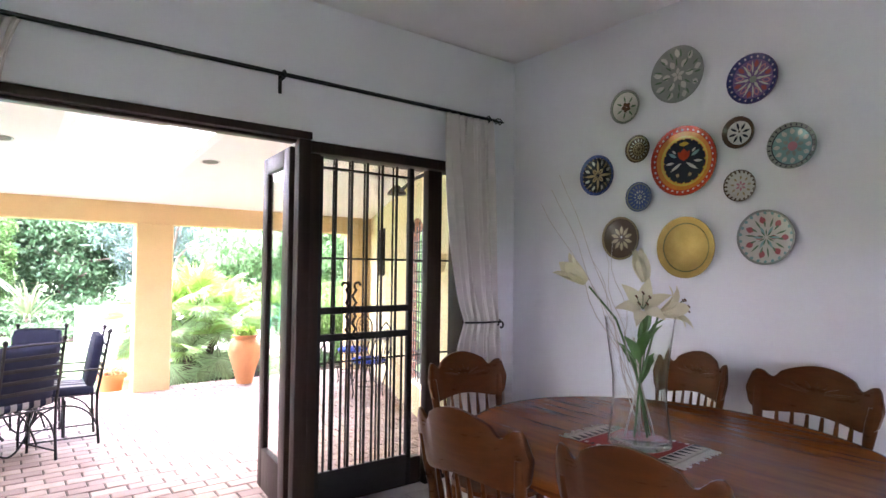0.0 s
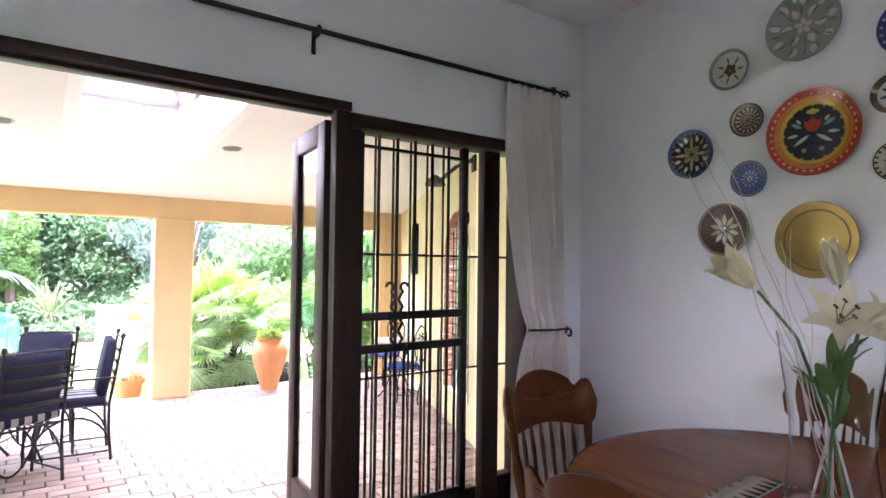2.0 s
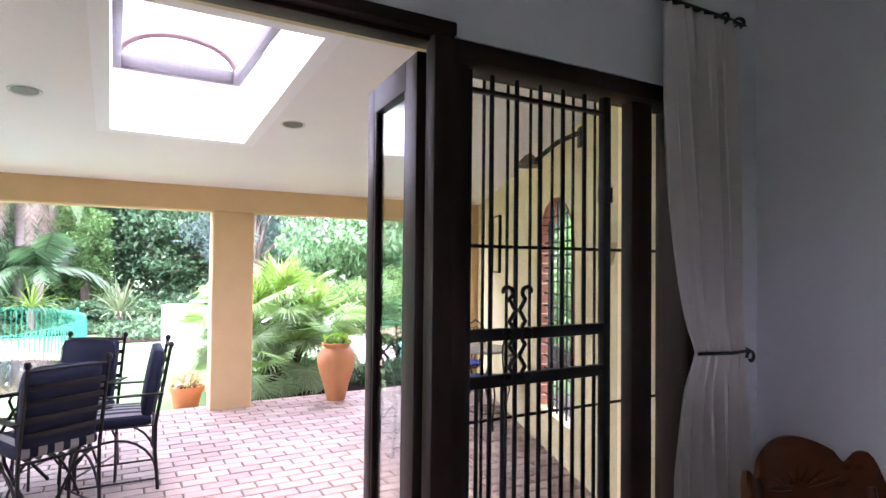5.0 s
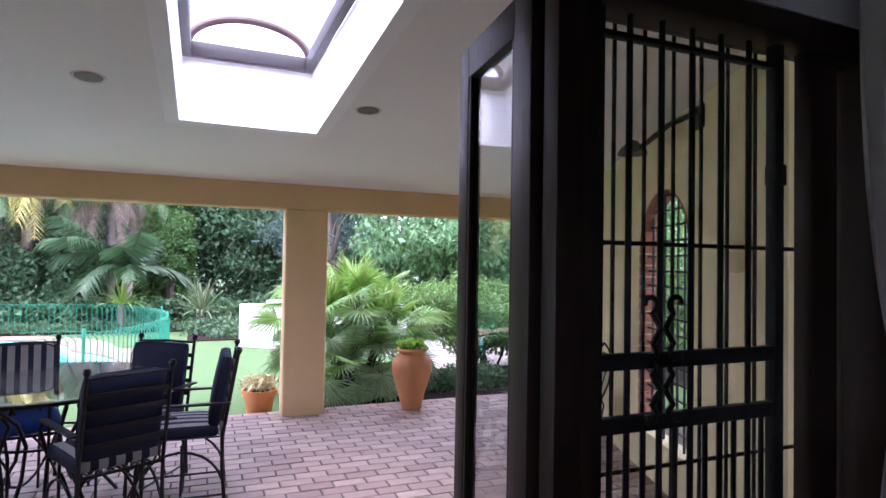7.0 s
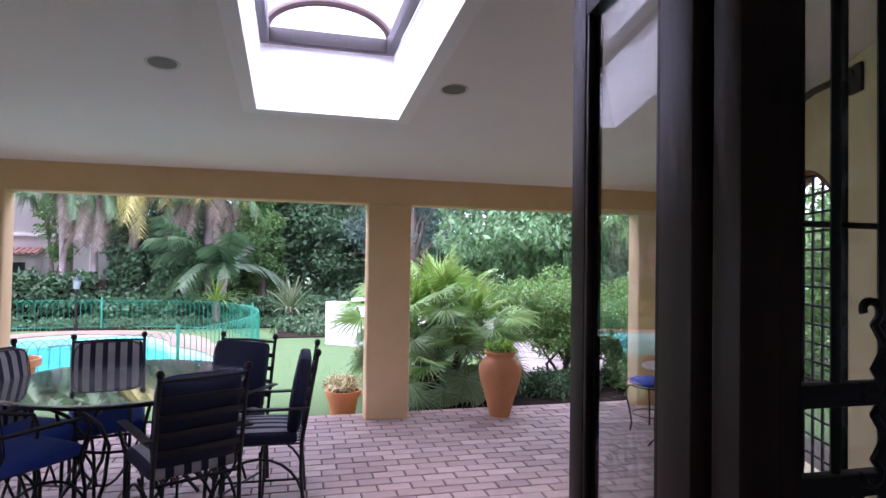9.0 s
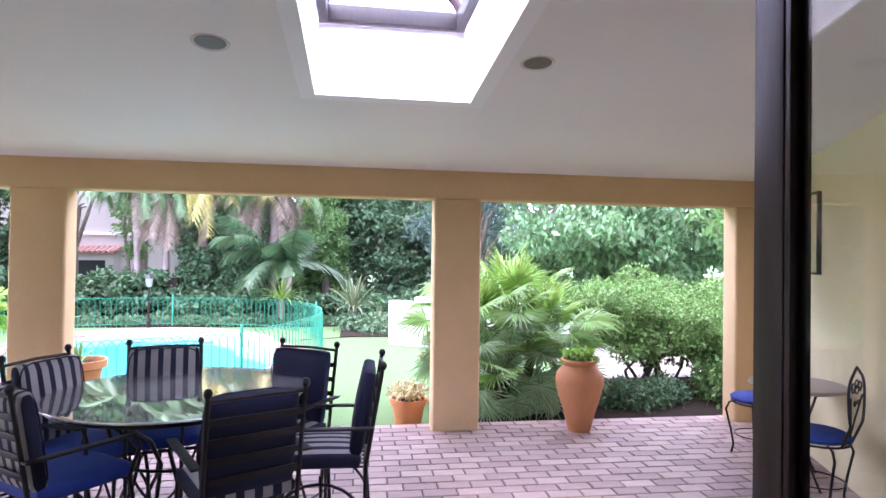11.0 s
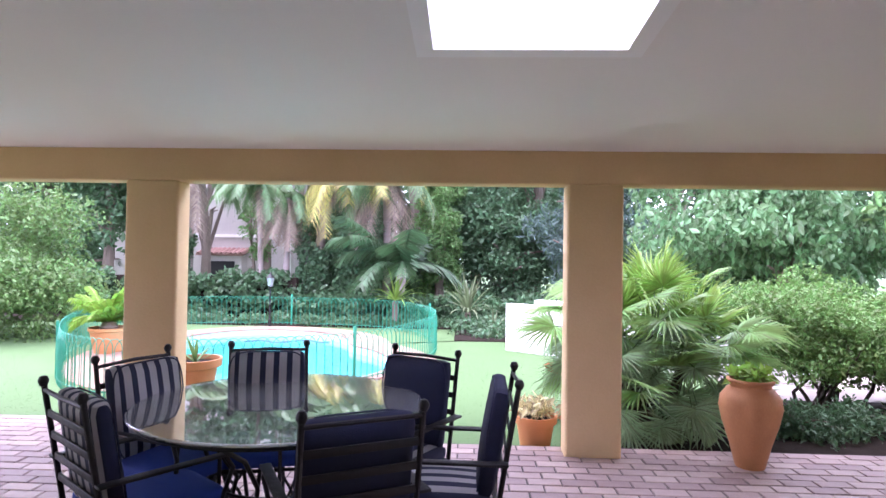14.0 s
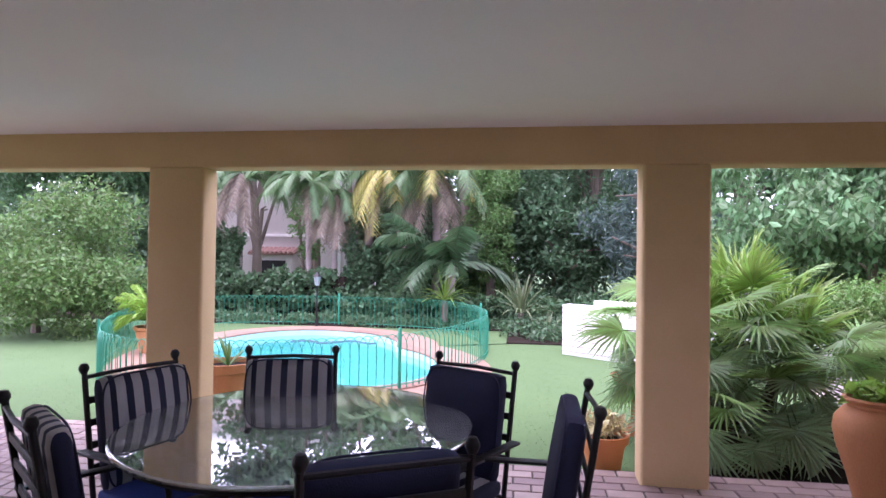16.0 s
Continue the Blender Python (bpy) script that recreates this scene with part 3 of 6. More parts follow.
tree("shrub", "low dark green shrub spilling to the patio edge", "shrub", 3.3, 5.6, 0.2, [(0, 0, 0.24, 0.4, 0.3, 0.22), (0.5, 0.2, 0.4, 0.45, 0.35, 0.36)], 6000, 0.055, 0.45, L_MID, 0.5, 0.025, 10, 6, 22, 0.2)
tree("shrub", "low dark green shrub beside the urn", "shrub", 2.15, 5.55, 0.2, [(0, 0, 0.12, 0.32, 0.2, 0.12), (0.45, 0.15, 0.14, 0.34, 0.22, 0.15)], 5000, 0.05, 0.4, L_DARK, 0.4, 0.02, 10, 16, 20, 0.16)
# big-leaved trees behind
tree("tree", "tall broad-leaved tree with large hanging leaves", "tree", 5.2, 11.5, 2.6, [(-1.4, -0.6, 2.6, 2.2, 1.3, 1.1), (0.9, -0.3, 2.8, 2.0, 1.4, 1.3), (-0.3, 0, 4.1, 2.8, 1.8, 1.2), (2.6, -0.4, 2.5, 1.6, 1.4, 1.4), (-0.4, 0.3, 1.6, 2.2, 0.9, 0.7)], 36000, 0.13, 0.5, L_BROAD, 1.8, 0.13, 9, 8, 34, 0.42, 0.9)
tree("tree", "dark feathery conifer behind the garden", "tree", 2.4, 14.5, 3.0, [(0, 0, 2.4, 1.5, 1.3, 1.8), (0.2, 0, 4.4, 1.1, 1.0, 1.8)], 14000, 0.20, 0.16, L_BLUE, 1.2, 0.13, 9, 9, 24, 0.5)
tree("tree", "dark dense evergreen tree at the end of the lawn", "tree", 0.4, 17.0, 2.2, [(0, 0, 3.2, 2.0, 1.5, 1.3), (1.2, 0.3, 2.0, 1.3, 1.2, 0.9), (-0.9, 0, 2.2, 1.2, 1.2, 0.8), (0, 0, 5.0, 2.2, 1.6, 1.2)], 22000, 0.15, 0.5, L_DARK, 1.6, 0.16, 10, 10, 26, 0.5)
tree("tree", "upright bright green cypress beside the palms", "tree", -1.52, 15.6, 2.5, [(0, 0, 1.5, 0.62, 0.6, 1.2), (0.1, 0, 3.1, 0.60, 0.6, 1.3), (0, 0, 4.6, 0.4, 0.4, 1.0)], 30000, 0.10, 0.35, L_MID, 0.5, 0.12, 8, 11, 26, 0.3)
tree("tree", "tall dark tree beside the neighbouring house", "tree", -12.5, 17.0, 2.5, [(0, 0, 2.8, 2.2, 1.6, 1.6), (1.2, 0, 4.4, 2.2, 1.5, 1.4), (-2.2, 0, 4.0, 2.2, 1.6, 1.6)], 20000, 0.17, 0.5, L_DARK, 1.6, 0.16, 10, 12, 24, 0.6)

tree("tree", "thin leafy tree in front of the neighbouring house", "tree", -7.1, 17.6, 2.6, [(0, 0, 2.3, 0.45, 0.4, 0.9), (0.2, 0, 3.4, 0.6, 0.5, 0.8)], 4200, 0.11, 0.45, L_MID, 0.5, 0.05, 9, 14, 18, 0.26)
tree("tree", "dark leafy tree beside the neighbouring house", "tree", -10.6, 18.4, 2.4, [(0, 0, 1.6, 0.7, 0.6, 1.1), (-0.4, 0, 3.2, 0.9, 0.8, 1.0)], 9000, 0.13, 0.5, L_DARK, 0.7, 0.08, 9, 15, 20, 0.32)
# tall crowns whose tops mirror in the glass table
for k, (x, y, h) in enumerate(((-13.6, 17.4, 5.6), (-11.4, 17.0, 5.9), (-9.3, 19.0, 5.9), (-7.2, 18.6, 5.4), (-5.6, 18.8, 5.6), (-4.0, 18.4, 5.8), (-2.2, 18.2, 6.0), (-0.6, 17.8, 6.4), (1.2, 18.4, 6.0), (3.0, 17.8, 5.8), (5.2, 17.5, 5.6))):
    tree("tree", "tall dark tree standing behind the palms", "tree", x, y, h, [(0, 0, h - 0.8, 1.2, 1.0, 1.2), (0.2, 0, h + 0.6, 1.2, 1.1, 1.2), (-0.5, 0.2, h + 2.0, 0.9, 0.9, 0.9), (0.9, 0.1, h + 1.6, 0.5, 0.5, 0.6)], 5200, 0.20, 0.55, L_DARK, 1.2, 0.15, 12, 61 + k, 22, 0.45)

# far woods, hedge and ground cover: nobody could count these
woods = []
for k in range(70):
    x = -26 + 0.72 * k + random.uniform(-0.3, 0.3)
    y = 21 + random.uniform(-1, 3.5)
    if -14.5 < x < -6.2:
        y += 6
    woods.append((x, y, random.uniform(1.0, 3.0), 1.4, 1.2, 1.5))
    woods.append((x, y + 1, random.uniform(3.4, 5.4), 1.7, 1.4, 1.4))
    if k % 3 == 0:
        woods.append((x, y + 2, random.uniform(6.0, 8.0), 1.2, 1.2, 1.4))
solid("far_woods", crown_mesh("far_woods", shell(clumps(woods, 7, 0.75, 21), 80000, 0.3), 0.30, 0.5, L_DARK), None, "dense dark green woods behind the garden", "trees", "stuff")
side = [(random.uniform(5.5, 9), random.uniform(1.0, 9), random.uniform(0.4, 2.6), 0.9, 0.9, 0.8) for _ in range(40)]
solid("side_greenery", crown_mesh("side_greenery", shell(clumps(side, 6, 0.4, 22), 22000, 0.3), 0.14, 0.5, L_MID), None, "mixed green shrubs beside the house", "shrubs", "stuff")
edge = [(random.uniform(-5.2, 3.2), random.uniform(16.0, 16.8), random.uniform(0.0, 3.0), 0.6, 0.45, 0.55) for _ in range(90)]
solid("woodland_edge", crown_mesh("woodland_edge", shell(clumps(edge, 6, 0.35, 23), 30000, 0.3), 0.13, 0.5, L_DARK), None, "dense dark undergrowth behind the palms", "undergrowth", "stuff")
wall_ivy = []
for k in range(220):
    x = -15 + 0.079 * k + random.uniform(-0.1, 0.1)
    wall_ivy.append((x, 14.3 + random.uniform(-0.15, 0.15), random.uniform(0.0, 0.95 if x < -4.8 else 0.42), 0.26, 0.22, 0.2))
solid("ivy_hedge", crown_mesh("ivy_hedge", shell(wall_ivy, 36000, 0.4), 0.11, 0.75, L_DARK), None, "dark ivy grown over the low boundary wall", "ivy", "stuff")
# core behind the ivy; near-black soil colour paints the shade between its leaves
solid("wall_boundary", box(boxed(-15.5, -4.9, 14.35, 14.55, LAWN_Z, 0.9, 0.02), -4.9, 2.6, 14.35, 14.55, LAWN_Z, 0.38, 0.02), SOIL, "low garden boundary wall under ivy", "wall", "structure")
cover = [(random.uniform(-9, 1.0), 13.25 + random.uniform(-0.25, 0.5), -0.02, 0.32, 0.25, 0.12) for _ in range(120)]
cover += [(random.uniform(-0.9, 2.0), random.uniform(11.4, 12.9), 0.0, 0.3, 0.25, 0.16 + 0.14 * random.random()) for _ in range(60)]
solid("ground_cover", crown_mesh("ground_cover", shell(cover, 24000, 0.3), 0.07, 0.7, L_DARK), None, "low leafy ground cover in the bed behind the pool", "ground cover", "stuff")
tops = rng.random((40000, 2)) * [12, 6.6] + [-9.6, 4.98]
keep = ((tops[:, 0] + 4.25) ** 2 + (tops[:, 1] - 9.75) ** 2 > 9.6) & ((tops[:, 0] < 0.3) | (tops[:, 1] > 8.7))
tops = tops[keep]
gv = np.concatenate([tops, np.full((len(tops), 1), LAWN_Z)], 1)
lean = rng.normal(size=(len(gv), 3)) * [0.008, 0.008, 0.002] + [0, 0, 0.006]
across = np.cross(lean, [0, 0, 1.0])
across /= np.linalg.norm(across, axis=1, keepdims=True) + 1e-9
gverts = np.stack([gv - across * 0.004, gv + across * 0.004, gv + lean], 1).reshape(-1, 3)
gfaces = np.arange(len(gverts)).reshape(-1, 3)
solid("grass", raw_mesh("grass", gverts.tolist(), gfaces.tolist(), L_GRASS), None, "short mown grass blades of the lawn", "grass", "stuff")


# feather palms
def frond(bm_v, bm_f, base, ang, length, rise, drop, leaflet, n=40, slim=1.0):
    """One feather leaf: a bowed rib with two rows of narrow leaflets."""
    out = np.array([math.cos(ang), math.sin(ang), 0])
    side = np.array([-math.sin(ang), math.cos(ang), 0])
    pts = []
    for k in range(n + 1):
        t = k / n
        pts.append(np.array(base) + out * length * (t - 0.25 * drop * t * t) + np.array([0, 0, 1]) * length * (rise * t - drop * t * t))
    for k in range(2, n):
        p = pts[k]
        fwd = pts[k + 1] - pts[k]
        fwd /= np.linalg.norm(fwd)
        t = k / n
        ll = leaflet * (0.5 + 1.3 * t * (1.35 - t))
        for s in (-1, 1):
            tip = p + side * s * ll * 0.72 + fwd * ll * 0.5 + np.array([0, 0, -0.62 * ll * (0.5 + random.random() * 0.6)])
            w = fwd * 0.016 * slim * (1 + length * 0.4)
            i = len(bm_v)
            bm_v.extend([(p - w).tolist(), (p + w).tolist(), ((p + tip) / 2 + w * 0.8 + [0, 0, 0.03]).tolist(), tip.tolist()])
            bm_f.extend([(i, i + 1, i + 2), (i, i + 2, i + 3)])
    for k in range(n):
        p, q = pts[k], pts[k + 1]
        w = side * 0.012
        i = len(bm_v)
        bm_v.extend([(p - w).tolist(), (p + w).tolist(), (q + w).tolist(), (q - w).tolist()])
        bm_f.extend([(i, i + 1, i + 2), (i, i + 2, i + 3)])


def palm(label, x, y, h, lean, fronds, length, dead=0, yellow=0, seed=1, r=0.12, leaflet=0.5, droop=1.0, green=None):
    random.seed(seed)
    t = thing("palm_tree", label, "palm tree", pose(x, y, LAWN_Z), "feather palms")
    top = Vector((lean, 0, h))
    part("trunk", tubed([Vector((lean * s * s, 0.05 * math.sin(4 * s), h * s)) for s in (0, 0.2, 0.4, 0.6, 0.8, 1)], [r * 1.4, r * 1.1, r, r * 0.95, r, r * 0.8], 10), BARK_PALE, t)
    for count, material, rise, drop, name in ((fronds, green or L_PALM, (0.3, 1.1), (0.6 * droop, 1.2 * droop), "frond"), (yellow, L_YELLOW, (0.25, 0.7), (0.9, 1.3), "yellow_frond"), (dead, L_DEAD, (-0.9, -0.3), (0.6, 1.0), "dead_frond")):
        for k in range(count):
            v, f = [], []
            frond(v, f, top, random.uniform(0, 6.28) if name == "frond" else random.uniform(3.6, 6.0), length * random.uniform(0.8, 1.1) * (0.6 if name == "dead_frond" else 1), random.uniform(*rise), random.uniform(*drop), leaflet)
            part(name, raw_mesh(name, v, f, material), None, t)
    return t


palm("slender feather palm with hanging dead fronds", -7.85, 14.9, 3.55, 0.05, 12, 1.7, 9, 0, 31, 0.09)
palm("slender feather palm with pale bare trunk", -6.0, 14.9, 3.25, -0.06, 15, 1.5, 2, 0, 37, 0.075, 0.42)
palm("feather palm with bunched brown dead fronds under the crown", -5.35, 14.9, 3.0, 0.03, 5, 1.3, 13, 0, 32, 0.08, 0.42)
palm("feather palm with yellowing lower fronds", -3.85, 15.2, 3.65, 0.05, 14, 1.7, 3, 7, 33, 0.10)
palm("feather palm with pale drooping fronds", -2.8, 15.0, 3.6, -0.03, 14, 1.7, 8, 2, 34, 0.10)
palm("short dark green feather palm beside the cypress", -2.38, 14.3, 1.30, 0.05, 22, 1.9, 0, 0, 35, 0.11, 0.5, 0.5, L_PALM_DARK)
palm("ivy-wrapped feather palm behind the pool", -4.6, 15.4, 3.8, 0.0, 14, 1.8, 3, 1, 36, 0.12)
# ivy goes up the bare trunks
for x, high, r in ((-4.82, 2.6, 0.20), (-4.5, 1.6, 0.22), (-3.85, 2.0, 0.22), (-3.55, 1.6, 0.2), (-3.15, 2.4, 0.19), (-6.1, 1.0, 0.14), (-7.9, 2.0, 0.22)):
    solid("ivy_on_trunk", crown_mesh("ivy", shell([(x + 0.08 * math.sin(5 * z + x), 14.75, z, r * (1.25 - 0.3 * z / high), 0.2, 0.2) for z in np.arange(0.1, high, 0.15)], int(1400 * high), 0.5), 0.085, 0.75, L_DARK), None, "ivy climbing up a palm trunk", "ivy", "stuff")
for k, (x, h) in enumerate(((-4.82, 3.4), (-3.55, 3.3), (-3.15, 3.2))):
    bare = thing("palm_tree", "bare pale palm trunk wrapped with ivy", "palm tree", group="bare palm trunks")
    part("trunk", tubed([(x, 14.8, LAWN_Z), (x + 0.03, 14.8, 1.2), (x - 0.02 * k, 14.85, LAWN_Z + h)], [0.11, 0.09, 0.07], 10), BARK_PALE, bare)


# spiky plants
def rosette(name, label, category, x, y, z, n, length, width, material, seed, stem=0.0, up=(0.25, 1.4)):
    random.seed(seed)
    t = thing(name, label, category, pose(x, y, z))
    if stem:
        part("stem", tubed([(0, 0, 0), (0, 0, stem)], [0.07, 0.06], 8), BARK, t)
    for k in range(n):
        a, e = random.uniform(0, 6.28), random.uniform(*up)
        ln = length * random.uniform(0.75, 1.1)
        bm = bmesh.new()
        o, s = Vector((math.cos(a), math.sin(a), 0)), Vector((-math.sin(a), math.cos(a), 0))
        last = None
        for i in range(7):
            q = i / 6
            c = Vector((0, 0, stem)) + o * ln * math.cos(e) * q + Vector((0, 0, ln * (math.sin(e) * q - 0.35 * math.cos(e) * q * q * q)))
            w = width * (0.7 + 0.8 * q) * (1 - q ** 3) + 0.002
            row = [bm.verts.new(c - s * w), bm.verts.new(c - Vector((0, 0, w * 0.4))), bm.verts.new(c + s * w)]
            if last:
                for j in (0, 1):
                    bm.faces.new((last[j], last[j + 1], row[j + 1], row[j]))
            last = row
        part("leaf", bm, material, t)
    return t


rosette("yucca", "spiky grey-green yucca clump in the bed", "yucca", -0.75, 12.9, LAWN_Z + 0.03, 46, 0.95, 0.022, L_GREY, 41, 0.35)
rosette("yucca", "spiky yucca beside the pool fence", "yucca", -2.35, 13.2, LAWN_Z + 0.03, 34, 0.85, 0.02, L_FAN, 42, 0.55)
rosette("yucca", "low spiky plant in front of the white wall", "yucca", -0.25, 11.9, LAWN_Z + 0.03, 28, 0.55, 0.018, L_GREY, 43, 0.0)

# white stepped garden wall
gw = thing("garden_wall", "white painted low brick garden wall with stepped top", "wall", pose(-0.05, 10.3, LAWN_Z, 0, 0, -38))
part("wall_low", boxed(0, 0.55, -0.11, 0.11, 0, 0.78, 0.01), PALEWALL, gw)
part("wall_high", boxed(0.55, 4.6, -0.11, 0.11, 0, 0.87, 0.01), PALEWALL, gw)
for k in range(9):
    part("course_joint", boxed(0.0, 4.6, -0.114, -0.108, 0.085 * k + 0.06, 0.085 * k + 0.066), PAVING, gw)

# neighbouring house
house = thing("house", "neighbouring two-storey house with pinkish plaster walls", "house", pose(0, 0, LAWN_Z))
part("wall", boxed(-14.5, -7.25, 22.0, 27, 0, 7.0, 0.02), PINK, house)
part("parapet", boxed(-14.6, -7.15, 21.9, 27.1, 7.0, 7.3, 0.02), PALEWALL, house)
bm = bmesh.new()
prism(bm, [(21.3, 1.50), (22.0, 1.68), (22.0, 1.76), (21.3, 1.58)], "x", -10.7, -8.95)
part("porch_roof", bm, ROOF, house, "red clay tiled lean-to roof")
for k in range(10):
    part("roof_tile", tubed([(-10.6 + 0.175 * k, 21.25, 1.58), (-10.6 + 0.175 * k, 22.0, 1.77)], 0.06, 6), ROOF, house)
part("porch_wall", boxed(-10.5, -9.05, 21.45, 22, 0, 1.53), PINK, house)
win = part("window", boxed(-10.2, -9.3, 21.41, 21.47, 0.5, 1.3), IRON, house, "dark shaded window")
part("downpipe", tubed([(-7.45, 21.93, 0), (-7.45, 21.93, 5.6)], 0.09, 8), PALEWALL, house, "white painted downpipe")
part("balcony_box", boxed(-7.75, -7.2, 21.55, 22.0, 2.65, 3.3, 0.03), PALEWALL, house)
part("string_course", boxed(-14.5, -7.25, 21.95, 22.0, 2.2, 2.3), PALEWALL, house)

FROSTED = mat("frosted_lantern_glass", (0.20, 0.22, 0.22), (0.30, 0.32, 0.32), 12, 0.3, 0.05)
# garden lamp post
lamp = thing("garden_lamp", "old-fashioned black garden lamp post with lantern", "lamp post", pose(-5.0, 12.75, LAWN_Z))
part("post", tubed([(0, 0, 0), (0, 0, 0.15), (0, 0, 0.16), (0, 0, 0.86)], [0.04, 0.04, 0.022, 0.018], 8), IRON, lamp)
part("lantern", lathed([(0.0, 0.86), (0.05, 0.87), (0.085, 1.05), (0.0, 1.05)], 6), FROSTED, lamp, "grey frosted lantern glass")
part("cap", lathed([(0.0, 1.05), (0.10, 1.05), (0.03, 1.12), (0.012, 1.17), (0.0, 1.18)], 6), IRON, lamp)

# floating hose of the pool cleaner
HOSE = mat("grey_blue_hose", (0.05, 0.10, 0.13), (0.10, 0.17, 0.20), 20, 0.5, 0.1)
solid("pool_hose", tubed([(-4.9 + 0.12 * k, 11.1 + 0.16 * math.sin(0.9 * k) + 0.02 * k, LAWN_Z - 0.08) for k in range(14)], 0.02, 6), HOSE, "dark pool cleaner hose floating on the water", "hose")

# ---- patio doors and gate ----
JOINERY = -0.012
frame_thing = thing("door_frame", "dark stained timber frame of the folding patio doors", "door frame", kind="structure")


def bar(name, x0, x1, y0, y1, z0, z1, parent, material=WOOD_DARK, bevel=0.006, label=""):
    return part(name, boxed(x0, x1, y0, y1, z0, z1, bevel), material, parent, label)


bar("header", OPEN_L, 0.005, JOINERY, 0.15, 2.190, 2.232, frame_thing)
bar("header", 0.005, OPEN_R, JOINERY + 0.012, 0.15, 2.125, 2.188, frame_thing)
bar("track", OPEN_L + 0.07, -0.068, 0.03, 0.10, 2.172, 2.190, frame_thing)
bar("jamb", OPEN_L, OPEN_L + 0.07, JOINERY, 0.15, FLOOR_IN, 2.190, frame_thing)
bar("jamb", OPEN_R - 0.12, OPEN_R, JOINERY, 0.15, FLOOR_IN, 2.125, frame_thing)
bar("post", -0.068, 0.005, 0.0, 0.062, FLOOR_IN, 2.190, frame_thing)
bar("stop", 0.005, 0.075, 0.03, 0.062, FLOOR_IN, 2.125, frame_thing)
bar("post", 0.835, 0.948, 0.05, 0.108, FLOOR_IN, 2.125, frame_thing)
bar("bottom_rail", 0.945, OPEN_R - 0.12, 0.07, 0.14, FLOOR_IN, 0.34, frame_thing)
bar("bottom_rail", 0.040, 0.835, 0.10, 0.15, FLOOR_IN, 0.30, frame_thing)
for x0, x1, z0 in ((0.040, 0.835, 0.30), (0.945, OPEN_R - 0.12, 0.34)):
    part("pane", boxed(x0, x1, 0.122, 0.126, z0, 2.125), SIDE_PANE, frame_thing, "glass pane tinted to dim the shaded wall beyond").visible_shadow = False
# thin burglar bars outside the panes
for z in (1.545, 0.93):
    part("burglar_bar", tubed([(0.03, 0.175, z), (1.12, 0.175, z)], 0.0065, 6), IRON, frame_thing)
for x in (0.13, 0.235, 0.34, 0.445, 0.55, 0.655, 0.77, 1.0):
    part("burglar_bar", tubed([(x, 0.185, 0.16), (x, 0.185, 2.2)], 0.0065, 6), IRON, frame_thing)

gate = thing("security_gate", "closed black wrought-iron security gate with scroll ornament", "gate")
GX0, GX1, GY = 0.09, 0.715, 0.075
for x in (GX0, GX1):
    part("stile", boxed(x - 0.017, x + 0.017, GY - 0.017, GY + 0.017, 0.15, 2.122, 0.003), IRON, gate)
for z, h in ((2.06, 0.007), (1.245, 0.020), (1.09, 0.020)):
    part("rail", boxed(GX0, GX1, GY - 0.014, GY + 0.014, z - h, z + h, 0.003), IRON, gate)
part("kick_plate", boxed(GX0, GX1, GY - 0.012, GY + 0.012, 0.16, 0.34, 0.004), IRON, gate, "solid black kick plate")
GAP = (GX1 - GX0) / 6
for k in range(1, 6):
    part("bar", tubed([(GX0 + GAP * k, GY, 0.33), (GX0 + GAP * k, GY, 2.12)], 0.0085, 8), IRON, gate)
for k in range(6):
    part("short_bar", tubed([(GX0 + GAP * (k + 0.5), GY, 0.33), (GX0 + GAP * (k + 0.5), GY, 1.09)], 0.0075, 8), IRON, gate)


def scroll(cx, cz, sx, sz, y):
    pts = []
    for k in range(22):
        t = k / 21
        a, r = -1.2 + 4.6 * t, 0.030 * (1 - 0.62 * t)
        pts.append((cx + sx * (0.046 - r * math.cos(a)), y, cz + sz * (0.075 + r * math.sin(a))))
    return [(cx + sx * 0.008, y, cz + sz * 0.0)] + pts


ORN = GX0 + GAP * 2
for cz in (1.325, 1.17):
    for sx in (-1, 1):
        for sz in (-1, 1):
            part("scroll", tubed(scroll(ORN, cz, sx, sz * 0.85, GY - 0.012), 0.0075, 6), IRON, gate)
part("lock_box", boxed(GX1 - 0.018, GX1 + 0.025, GY - 0.02, GY + 0.02, 1.72, 1.78, 0.004), IRON, gate)
for z in (0.45, 1.8):
    part("hinge", tubed([(GX0 - 0.03, GY - 0.01, z), (GX0 - 0.03, GY - 0.01, z + 0.10)], 0.014, 8), IRON, gate)


